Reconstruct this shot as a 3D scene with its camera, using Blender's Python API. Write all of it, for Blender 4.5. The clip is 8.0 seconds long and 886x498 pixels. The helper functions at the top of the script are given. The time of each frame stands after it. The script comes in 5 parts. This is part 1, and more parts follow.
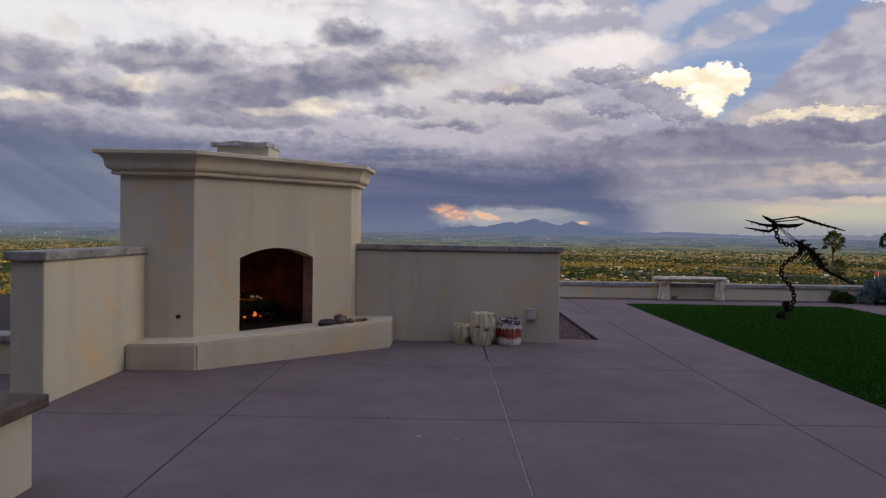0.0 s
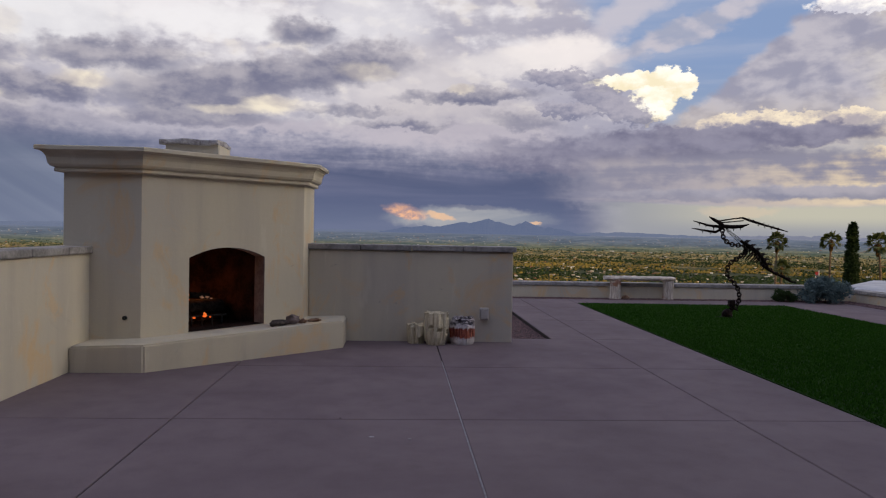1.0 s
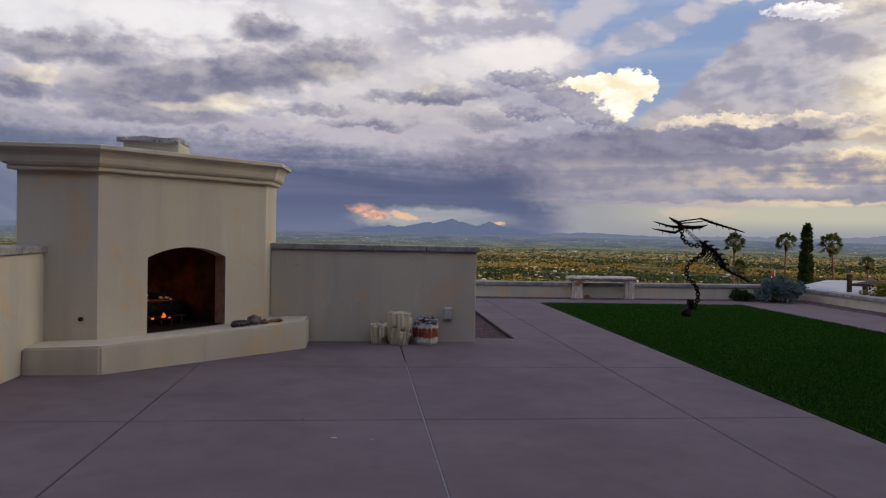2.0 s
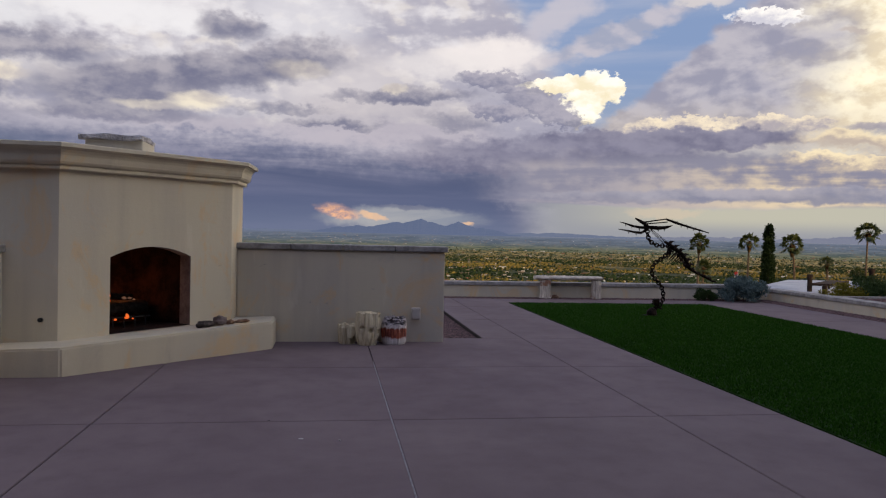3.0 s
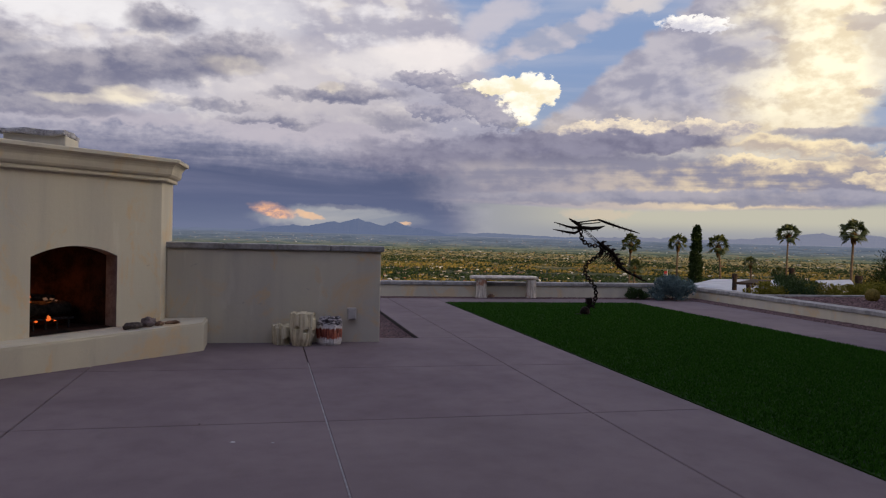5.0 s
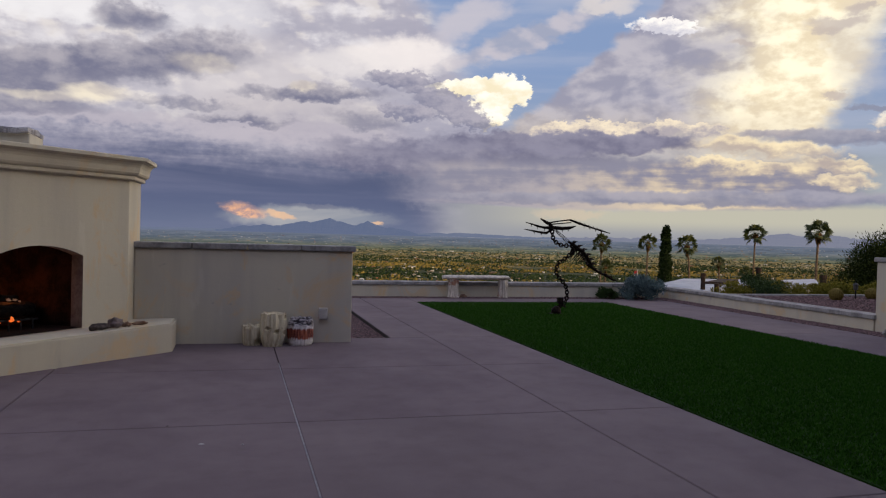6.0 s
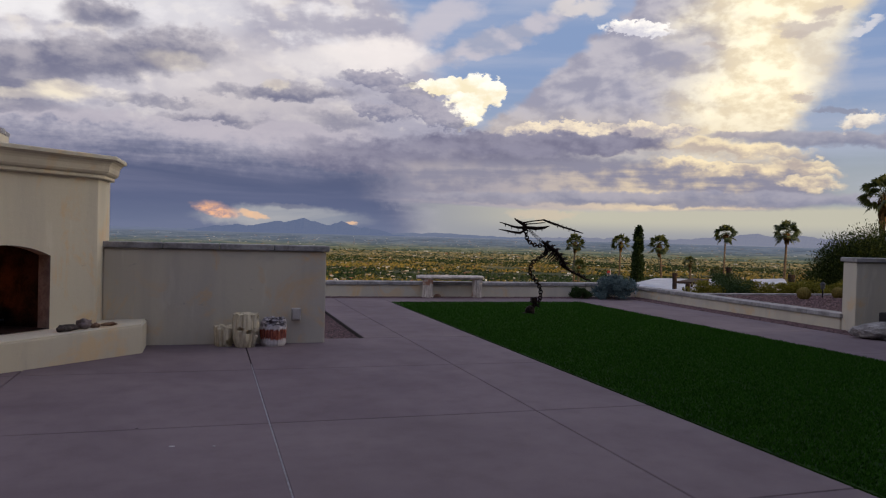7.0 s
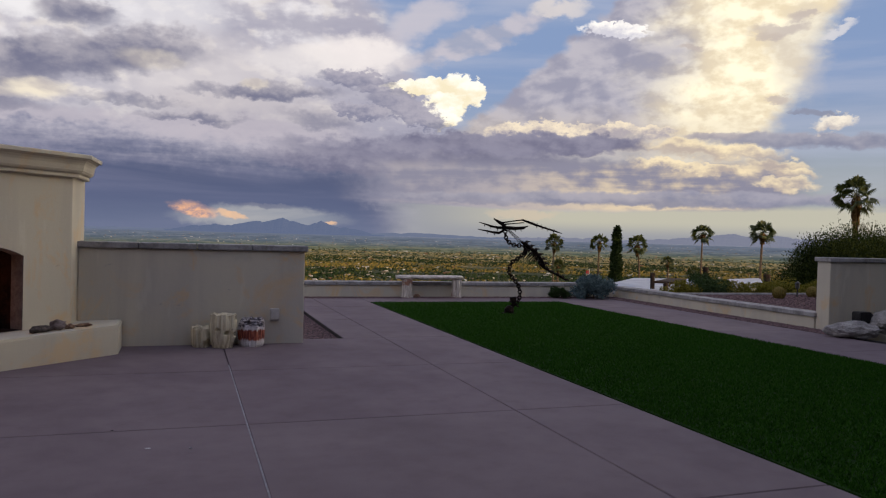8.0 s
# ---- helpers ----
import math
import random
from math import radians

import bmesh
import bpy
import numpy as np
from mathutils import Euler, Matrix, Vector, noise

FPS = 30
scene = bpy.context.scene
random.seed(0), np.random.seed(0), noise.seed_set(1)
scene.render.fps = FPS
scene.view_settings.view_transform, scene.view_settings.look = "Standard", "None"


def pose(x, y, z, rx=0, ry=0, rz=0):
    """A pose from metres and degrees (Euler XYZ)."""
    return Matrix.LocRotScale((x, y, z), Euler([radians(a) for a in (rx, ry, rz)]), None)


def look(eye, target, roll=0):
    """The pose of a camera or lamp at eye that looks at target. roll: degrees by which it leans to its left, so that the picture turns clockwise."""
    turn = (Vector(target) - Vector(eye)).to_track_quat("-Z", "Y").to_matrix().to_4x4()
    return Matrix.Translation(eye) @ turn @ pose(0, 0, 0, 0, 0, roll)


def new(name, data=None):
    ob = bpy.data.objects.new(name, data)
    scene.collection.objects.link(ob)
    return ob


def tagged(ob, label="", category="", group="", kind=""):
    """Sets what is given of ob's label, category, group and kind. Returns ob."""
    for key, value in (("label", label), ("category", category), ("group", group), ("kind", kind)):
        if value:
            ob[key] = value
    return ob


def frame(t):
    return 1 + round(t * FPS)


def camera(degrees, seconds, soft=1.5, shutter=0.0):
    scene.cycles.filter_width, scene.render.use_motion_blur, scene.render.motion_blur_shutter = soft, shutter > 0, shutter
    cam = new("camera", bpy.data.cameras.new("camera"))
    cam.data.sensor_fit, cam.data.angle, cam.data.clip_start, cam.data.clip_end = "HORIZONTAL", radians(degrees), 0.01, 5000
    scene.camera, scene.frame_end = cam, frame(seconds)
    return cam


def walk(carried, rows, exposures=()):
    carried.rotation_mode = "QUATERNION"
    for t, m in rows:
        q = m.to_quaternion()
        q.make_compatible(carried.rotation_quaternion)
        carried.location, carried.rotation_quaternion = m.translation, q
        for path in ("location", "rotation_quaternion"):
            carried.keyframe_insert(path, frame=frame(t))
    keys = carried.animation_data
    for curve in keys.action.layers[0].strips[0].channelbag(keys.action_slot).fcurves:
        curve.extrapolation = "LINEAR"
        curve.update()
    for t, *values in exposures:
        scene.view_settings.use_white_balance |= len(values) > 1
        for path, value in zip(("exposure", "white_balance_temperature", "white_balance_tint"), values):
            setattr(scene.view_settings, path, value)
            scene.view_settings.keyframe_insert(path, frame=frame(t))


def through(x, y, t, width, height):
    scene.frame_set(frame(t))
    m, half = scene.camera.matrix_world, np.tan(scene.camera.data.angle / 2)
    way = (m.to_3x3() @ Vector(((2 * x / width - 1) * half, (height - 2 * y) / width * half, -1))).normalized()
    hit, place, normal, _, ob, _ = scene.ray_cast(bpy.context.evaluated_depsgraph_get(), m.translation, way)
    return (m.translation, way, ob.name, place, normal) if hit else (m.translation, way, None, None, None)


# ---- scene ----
cam = camera(61.5, 8.0, soft=1.2)
# seconds, eye x, y, z, yaw, pitch, roll
ROWS = [
    (0.0, -0.0068, 0.0023, 1.4191, 0.151, -1.381, 0.944),
    (0.5, -0.0039, 0.0030, 1.4186, -1.707, -1.352, 1.021),
    (1.0, -0.0010, 0.0037, 1.4181, -3.374, -1.323, 1.094),
    (1.5, 0.0020, 0.0044, 1.4176, -4.834, -1.295, 1.162),
    (3.0, 0.0107, 0.0064, 1.4161, -8.545, -1.212, 1.337),
    (3.5, 0.0136, 0.0071, 1.4156, -9.760, -1.185, 1.386),
    (4.0, 0.0166, 0.0078, 1.4151, -10.996, -1.159, 1.430),
    (4.5, 0.0195, 0.0085, 1.4146, -12.212, -1.132, 1.470),
    (6.0, 0.0282, 0.0106, 1.4131, -15.500, -1.056, 1.560),
    (6.5, 0.0311, 0.0113, 1.4125, -16.482, -1.031, 1.580),
    (7.0, 0.0341, 0.0120, 1.4120, -17.465, -1.006, 1.596),
    (7.5, 0.0370, 0.0127, 1.4115, -18.281, -0.982, 1.607),
    (8.0, 0.0399, 0.0134, 1.4110, -19.027, -0.958, 1.613),
]
walk(cam, [(t, pose(x, y, z, 90 + pitch, 0, yaw) @ pose(0, 0, 0, 0, 0, roll)) for t, x, y, z, yaw, pitch, roll in ROWS], ((0.0, 0.0, 6370, 11), (8.0, 0.0, 6370, 11)))

# ---- sun and sky ----
SUN_AZ, SUN_EL = 140.0, 9.0
sun = new("sun", bpy.data.lights.new("sun", "SUN"))
sun.data.energy, sun.data.angle, sun.data.color = 3.6, radians(0.6), (1.0, 0.72, 0.38)
sun.matrix_world = look((0, 0, 0), (-math.sin(radians(SUN_AZ)), -math.cos(radians(SUN_AZ)), -math.tan(radians(SUN_EL))))
world = bpy.data.worlds.new("world")
scene.world = world
world.use_nodes = True


class Graph:
    """Short hand for building node trees."""

    def __init__(self, tree):
        self.tree = tree
        tree.nodes.clear()

    def node(self, kind, **props):
        n = self.tree.nodes.new(kind)
        for k, v in props.items():
            setattr(n, k, v)
        return n

    def link(self, value, socket):
        if isinstance(value, bpy.types.NodeSocket):
            self.tree.links.new(value, socket)
        elif isinstance(value, (tuple, list)) and len(value) == 3 and len(socket.default_value) == 4:
            socket.default_value = (*value, 1)
        else:
            socket.default_value = value

    def math(self, op, a, b=0.0, c=0.0, clamp=False):
        n = self.node("ShaderNodeMath", operation=op, use_clamp=clamp)
        for v, s in zip((a, b, c), n.inputs):
            self.link(v, s)
        return n.outputs[0]

    def mix(self, f, a, b):
        n = self.node("ShaderNodeMix", data_type="RGBA")
        for v, i in ((f, 0), (a, 6), (b, 7)):
            self.link(v, n.inputs[i])
        return n.outputs[2]

    def smooth(self, v, lo, hi, a=0.0, b=1.0):
        n = self.node("ShaderNodeMapRange", interpolation_type="SMOOTHSTEP")
        for x, i in ((v, 0), (lo, 1), (hi, 2), (a, 3), (b, 4)):
            self.link(x, n.inputs[i])
        return n.outputs[0]

    def vec(self, x, y, z=0.0):
        n = self.node("ShaderNodeCombineXYZ")
        for v, s in zip((x, y, z), n.inputs):
            self.link(v, s)
        return n.outputs[0]

    def noise(self, v, scale, detail=4.0, rough=0.55, distort=0.0):
        n = self.node("ShaderNodeTexNoise")
        self.link(v, n.inputs["Vector"])
        n.inputs["Scale"].default_value, n.inputs["Detail"].default_value = scale, detail
        n.inputs["Roughness"].default_value, n.inputs["Distortion"].default_value = rough, distort
        return n.outputs["Fac"]


def build_sky():
    g = Graph(world.node_tree)
    out = g.node("ShaderNodeOutputWorld")
    back = g.node("ShaderNodeBackground")
    g.tree.links.new(back.outputs[0], out.inputs[0])
    sky = g.node("ShaderNodeTexSky", sky_type="NISHITA", sun_disc=False)
    sky.sun_elevation, sky.sun_rotation = radians(SUN_EL), radians(SUN_AZ)
    xyz = g.node("ShaderNodeSeparateXYZ")
    g.tree.links.new(g.node("ShaderNodeTexCoord").outputs["Generated"], xyz.inputs[0])
    x, y, z = xyz.outputs
    deg = 57.2958
    az = g.math("MULTIPLY", g.math("ARCTAN2", x, y), deg)
    el = g.math("MULTIPLY", g.math("ARCSINE", g.math("MINIMUM", z, 1.0)), deg)
    add = lambda a, b: g.math("ADD", a, b)
    sub = lambda a, b: g.math("SUBTRACT", a, b)
    times = lambda m, f: g.math("MULTIPLY", m, f)
    band = lambda v, a, b, c, d: times(g.smooth(v, a, b), g.smooth(v, d, c))
    grid = lambda sx, sy, seed: g.vec(times(az, sx), times(el, sy), seed)
    # billow: round lumps; streak: long flat layers; wisp: frayed edges
    billow = g.noise(grid(0.20, 0.34, 3.0), 1.0, 6.0, 0.50)
    streak = g.noise(grid(0.055, 0.50, 7.0), 1.0, 7.0, 0.54, 0.4)
    wisp = g.noise(grid(0.62, 0.95, 1.0), 1.0, 6.0, 0.52)
    broad = g.noise(grid(0.045, 0.16, 11.0), 1.0, 5.0, 0.55)
    fine = g.noise(grid(1.7, 2.6, 4.0), 1.0, 5.0, 0.58)
    wobx = add(times(sub(billow, 0.5), 4.0), times(sub(fine, 0.5), 1.2))
    woby = add(times(sub(wisp, 0.5), 2.0), times(sub(fine, 0.5), 0.7))
    waz, wel = add(az, wobx), add(el, woby)
    # relief: how a lump turns to the light that comes from the upper right
    lump = lambda dx, dy: g.noise(g.vec(times(add(az, dx), 0.30), times(add(el, dy), 0.52), 5.0), 1.0, 6.0, 0.50, 0.2)
    here = lump(0.0, 0.0)
    relief = sub(here, lump(0.7, 0.6))
    lit = g.smooth(relief, -0.13, 0.15)
    low = add(el, times(sub(streak, 0.5), 1.4))

    # places bent by the cloud noise: not at all, half, fully, and in small round puffs
    straight, bent = g.vec(az, el, 1.0), g.vec(waz, wel, 1.0)
    puffed = g.vec(add(az, add(times(sub(wisp, 0.5), 3.0), times(sub(fine, 0.5), 1.6))), add(el, add(times(sub(billow, 0.5), 1.6), times(sub(fine, 0.5), 1.4))), 1.0)
    half = g.node("ShaderNodeVectorMath", operation="SCALE")
    both = g.node("ShaderNodeVectorMath", operation="ADD")
    g.link(straight, both.inputs[0]), g.link(bent, both.inputs[1]), g.link(both.outputs[0], half.inputs[0])
    half.inputs["Scale"].default_value = 0.5
    half = half.outputs[0]

    def place(a, e, w, h, tilt, where):
        """Coordinates in an ellipse: the square of the distance (1 on its edge), and the height."""
        slant = math.tan(radians(tilt))

        def along(*k):
            d = g.node("ShaderNodeVectorMath", operation="DOT_PRODUCT")
            g.link(where or bent, d.inputs[0])
            d.inputs[1].default_value = k
            return d.outputs["Value"]

        u, v = along(1 / w, 0, -a / w), along(-slant / h, 1 / h, (a * slant - e) / h)
        return g.math("MULTIPLY_ADD", u, u, times(v, v)), v

    def edge_of(d, soft, strength):
        return g.smooth(d, (1.0 + soft * 0.5) ** 2, max(0.0, 1.0 - soft * 0.5) ** 2, 0.0, strength)

    def blob(a, e, w, h, soft=0.6, tilt=0.0, where=None, strength=1.0):
        """A cloud's mask: an ellipse in degrees of bearing and height, with a broken edge."""
        return edge_of(place(a, e, w, h, tilt, where)[0], soft, strength)

    modelling = add(times(relief, 3.0), times(sub(fine, 0.5), 0.6))

    def cloud(col, a, e, w, h, base, top, soft=0.7, tilt=0.0, strength=0.9, where=None):
        """A cloud with a flat dark base and a lighter, lumpy crown."""
        d, v = place(a, e, w, h, tilt, where)
        shade = g.smooth(g.math("MULTIPLY_ADD", v, 0.6, modelling), -0.75, 0.85)
        return g.mix(edge_of(d, soft, strength), col, g.mix(shade, base, top))

    # clear sky, paler towards the ground
    clear = g.node("ShaderNodeVectorMath", operation="SCALE")
    g.link(sky.outputs[0], clear.inputs[0])
    clear.inputs["Scale"].default_value = 0.06
    col = g.mix(g.smooth(el, 0.5, 13.0), (0.44, 0.45, 0.42), (0.265, 0.365, 0.585))
    col = g.mix(0.12, col, clear.outputs[0])
    # thin veil in the clear part
    col = g.mix(times(g.smooth(streak, 0.36, 0.72), 0.60), col, (0.46, 0.49, 0.60))
    # the pale cloud deck that covers the left and the middle
    deck = g.mix(g.smooth(broad, 0.34, 0.64), (0.41, 0.395, 0.475), (0.69, 0.645, 0.655))
    deck = g.mix(times(g.smooth(relief, 0.10, -0.10), 0.35), deck, (0.38, 0.37, 0.45))
    deck = g.mix(times(g.smooth(relief, 0.02, 0.16), 0.60), deck, (0.86, 0.79, 0.72))
    deck = g.mix(times(g.smooth(streak, 0.50, 0.68), 0.28), deck, (0.47, 0.445, 0.52))
    deck = g.mix(times(g.smooth(el, 9.0, 14.5), g.smooth(add(broad, times(sub(wisp, 0.5), 0.5)), 0.42, 0.66)), deck, (0.86, 0.82, 0.82))
    edge = g.smooth(sub(waz, times(sub(20.0, el), 0.75)), 12.6, 9.2)
    col = g.mix(edge, col, deck)
    # wide bright places in the deck
    for a, e, w, h, c, k in ((-26.0, 13.8, 5.0, 1.7, (0.84, 0.82, 0.82), 0.8), (-14.0, 14.6, 5.0, 0.9, (0.90, 0.87, 0.86), 0.8), (-2.5, 15.2, 4.0, 1.6, (0.83, 0.80, 0.81), 0.7), (0.5, 11.5, 4.5, 2.2, (0.71, 0.655, 0.65), 0.7),
                             (-18.0, 10.0, 3.2, 1.0, (0.66, 0.62, 0.62), 0.6), (4.5, 8.6, 6.0, 1.3, (0.58, 0.53, 0.545), 0.75), (12.2, 13.4, 3.4, 1.1, (0.96, 0.88, 0.83), 0.85), (8.0, 12.6, 3.0, 0.9, (0.86, 0.80, 0.77), 0.7)):
        col = g.mix(blob(a, e, w, h, 1.3, strength=k), col, c)
    # cirrus that trails over the blue
    col = g.mix(blob(21.6, 14.9, 5.6, 0.8, 1.0, 20, strength=0.8), col, g.mix(lit, (0.40, 0.41, 0.50), (0.64, 0.58, 0.60)))
    col = g.mix(blob(17.0, 16.0, 2.6, 1.2, 0.9, 20, strength=0.7), col, (0.66, 0.60, 0.62))
    col = g.mix(blob(27.3, 17.0, 2.0, 0.6, 0.9, strength=0.7), col, (0.80, 0.72, 0.66))
    # overhead and behind: broken cloud
    col = g.mix(times(g.smooth(el, 19.0, 30.0), g.smooth(billow, 0.34, 0.60)), col, (0.44, 0.485, 0.685))
    # grey belt, then the storm bank low down
    belt = g.mix(g.smooth(add(streak, times(sub(fine, 0.5), 0.25)), 0.36, 0.66), (0.27, 0.27, 0.365), (0.52, 0.485, 0.54))
    col = g.mix(times(g.smooth(wel, 9.4, 6.4), g.smooth(waz, 20.0, 8.0)), col, belt)
    for a, e, w, h in ((4.0, 7.4, 7.5, 0.75), (-12.0, 7.7, 6.0, 0.45), (10.0, 6.0, 4.5, 0.45)):
        col = g.mix(blob(a, e, w, h, 1.2, strength=0.7), col, (0.54, 0.49, 0.535))
    # greyer clouds in the deck: base, crown
    grey, pale = (0.185, 0.187, 0.27), (0.44, 0.41, 0.45)
    for a, e, w, h, tilt, k in ((-14.6, 9.7, 4.6, 1.25, 4, 0.9), (-8.0, 11.6, 7.0, 1.0, 7, 0.92), (-3.2, 12.9, 3.2, 0.85, 6, 0.85), (-20.8, 11.9, 4.2, 0.75, 3, 0.85), (-26.0, 9.2, 4.0, 0.65, -2, 0.9), (-7.6, 14.5, 2.1, 0.7, 4, 0.85),
                                (5.0, 10.35, 4.0, 0.40, 2, 0.9), (-30.5, 11.0, 3.0, 0.9, 5, 0.7), (-31.0, 7.2, 6.5, 0.9, 0, 0.7), (0.2, 8.0, 3.0, 0.26, 1, 0.8), (-16.0, 7.9, 5.0, 0.45, 2, 0.7), (-4.0, 9.0, 3.0, 0.30, 1, 0.6), (9.5, 8.6, 2.4, 0.45, -8, 0.55)):
        col = cloud(col, a, e, w * 1.08, h * 1.2, grey, pale, 1.05, tilt, min(1.0, k + 0.06))
    # cream lumps where the low sun reaches the deck
    for a, e, w, h, k in ((-9.9, 9.15, 1.5, 0.50, 0.9), (-22.6, 10.0, 1.5, 0.45, 0.85), (-29.6, 8.5, 1.6, 0.30, 0.8), (4.3, 10.8, 0.75, 0.26, 0.8), (-27.2, 13.2, 0.8, 0.6, 0.4), (-2.6, 11.9, 1.6, 0.5, 0.5), (-13.2, 8.6, 1.6, 0.25, 0.6)):
        col = g.mix(blob(a, e, w, h, 1.5, 0, half, strength=k), col, g.mix(lit, (0.62, 0.55, 0.50), (0.95, 0.84, 0.65)))
    # the storm: layers above, an even wall of rain below
    storm = g.mix(g.smooth(streak, 0.38, 0.68), (0.095, 0.113, 0.198), (0.190, 0.196, 0.290))
    bank = g.smooth(add(wel, times(az, 0.03)), 7.3, 4.0)
    col = g.mix(times(bank, g.smooth(waz, 21.0, 12.0)), col, storm)
    rain = times(g.smooth(el, 4.4, 2.0), g.smooth(add(az, times(el, 0.6)), 17.2, 12.2))
    col = g.mix(times(rain, 0.78), col, g.mix(g.smooth(el, 2.6, 0.2), (0.108, 0.130, 0.225), (0.150, 0.178, 0.275)))
    # slanting light in the rain at the far left
    shafts = g.noise(g.vec(times(add(az, times(el, 1.6)), 0.30), 0.0, 2.0), 1.0, 3.0, 0.5)
    left = times(g.smooth(az, -10.0, -24.0), g.smooth(el, 7.4, 4.0))
    col = g.mix(times(left, 0.60), col, g.mix(g.smooth(shafts, 0.34, 0.70), (0.175, 0.205, 0.285), (0.240, 0.275, 0.350)))
    # grey veil right of the storm, and the pale strip under it
    col = g.mix(times(band(waz, 12.0, 15.0, 42.0, 46.0), band(wel, 1.8, 2.5, 5.6, 6.6)), col, g.mix(g.smooth(streak, 0.40, 0.64), (0.25, 0.25, 0.325), (0.42, 0.39, 0.435)))
    strip = times(band(az, 13.5, 18.0, 60.0, 70.0), g.smooth(add(low, times(sub(fine, 0.5), 0.3)), 2.75, 2.25))
    col = g.mix(strip, col, g.mix(times(g.smooth(az, 15.0, 28.0), g.smooth(el, 0.2, 1.6)), (0.33, 0.335, 0.36), (0.54, 0.515, 0.41)))
    col = g.mix(blob(25.0, 1.9, 2.2, 0.35, 1.0, strength=0.6), col, (0.66, 0.54, 0.40))
    # the gap over the mountain, with the lit cloud in it
    col = g.mix(blob(5.3, 1.05, 5.2, 0.75, 0.9, 0, half, strength=0.85), col, g.mix(g.smooth(streak, 0.4, 0.6), (0.30, 0.32, 0.37), (0.47, 0.46, 0.45)))
    col = g.mix(blob(5.6, 1.95, 1.6, 0.16, 0.8, -3, half, strength=0.7), col, (0.19, 0.20, 0.27))
    col = g.mix(blob(0.5, 1.45, 1.3, 0.42, 1.2, -12, half, strength=0.9), col, g.mix(g.smooth(fine, 0.40, 0.62), (0.46, 0.30, 0.29), (0.95, 0.50, 0.28)))
    for a, e, w, h in ((2.6, 1.25, 0.45, 0.24), (3.4, 1.12, 0.6, 0.18), (10.5, 0.80, 0.4, 0.12)):
        col = g.mix(blob(a, e, w, h, 1.0, -8, half, strength=0.8), col, (0.85, 0.54, 0.33))
    # anvil tower on the right: mauve in its own shade, gold where the sun strikes
    glow_ = g.smooth(add(add(waz, times(sub(billow, 0.5), 6.0)), times(sub(el, 12.0), -0.2)), 32.0, 39.5)
    shaded = g.mix(g.smooth(add(times(relief, 2.6), times(sub(wisp, 0.5), 0.6)), -0.32, 0.36), (0.335, 0.33, 0.415), (0.53, 0.50, 0.545))
    golden = g.mix(g.smooth(add(times(relief, 2.4), times(sub(fine, 0.5), 0.7)), -0.34, 0.30), (0.88, 0.74, 0.51), (1.16, 1.04, 0.76))
    tower = g.mix(glow_, shaded, golden)
    tower = g.mix(times(g.smooth(wel, 10.5, 7.6), 0.45), tower, (0.66, 0.555, 0.43))
    slope = sub(waz, times(sub(wel, 9.0), 1.30))
    right = sub(waz, times(sub(wel, 9.0), 0.46))
    body = times(times(g.smooth(slope, 20.6, 21.8), g.smooth(right, 44.4, 42.0)), times(g.smooth(wel, 24.0, 19.0), g.smooth(wel, 5.0, 7.0)))
    col = g.mix(body, col, tower)
    col = g.mix(blob(44.2, 13.2, 1.6, 2.6, 1.2, 0, None, strength=0.45), col, (0.62, 0.58, 0.55))
    for a, e, w, h in ((42.8, 14.8, 1.6, 0.45), (42.7, 10.2, 0.8, 0.22), (36.5, 14.1, 0.9, 0.28), (44.2, 15.6, 1.0, 0.3)):
        col = g.mix(blob(a, e, w, h, 0.9, strength=0.75), col, (0.55, 0.47, 0.43))
    col = cloud(col, 31.7, 15.5, 2.5, 0.55, (0.66, 0.64, 0.70), (1.12, 1.06, 0.97), 0.3, -4, 1.0, puffed)
    # sunlit cumulus with grey clouds before it
    for a, e, w, h in ((19.7, 11.0, 1.5, 1.3), (20.8, 10.7, 1.2, 1.0), (17.7, 11.4, 1.3, 0.8), (15.9, 11.1, 1.6, 0.65), (19.0, 9.9, 1.7, 1.0), (18.6, 9.0, 1.5, 0.7)):
        col = cloud(col, a, e, w, h, (0.96, 0.84, 0.58), (1.16, 1.09, 0.93), 0.2, 0, 1.0, puffed)
    for a, e, w, h, tilt in ((12.2, 11.6, 2.6, 0.65, -4), (14.4, 10.6, 2.4, 0.55, -8), (15.6, 9.7, 2.6, 0.75, -8), (17.3, 8.9, 2.0, 0.55, -10), (12.4, 9.2, 2.2, 0.5, -6)):
        col = cloud(col, a, e, w, h, (0.235, 0.235, 0.325), (0.45, 0.42, 0.48), 0.45, tilt, 0.95, puffed)
    # long bank with lit heads
    for a, e, w, h in ((24.0, 8.2, 1.5, 0.5), (26.4, 8.3, 1.5, 0.6), (29.0, 8.15, 1.5, 0.5), (31.6, 8.2, 1.7, 0.55), (34.5, 8.0, 1.3, 0.5)):
        col = cloud(col, a, e, w, h, (0.46, 0.41, 0.43), (1.02, 0.86, 0.62), 0.45, 0, 0.95, puffed)
    under, upper = (0.17, 0.165, 0.245), (0.295, 0.28, 0.36)
    col = cloud(col, 24.5, 7.2, 9.5, 0.9, under, upper, 0.4, 0, 0.97)
    col = cloud(col, 18.5, 6.3, 10.0, 0.85, under, upper, 0.7, -2, 0.9)
    col = cloud(col, 12.5, 5.4, 7.5, 0.75, under, upper, 0.8, -2, 0.8)
    # bands below it, warm where the light comes under
    warm = g.mix(g.smooth(waz, 20.0, 37.0), (0.42, 0.38, 0.405), (0.84, 0.67, 0.44))
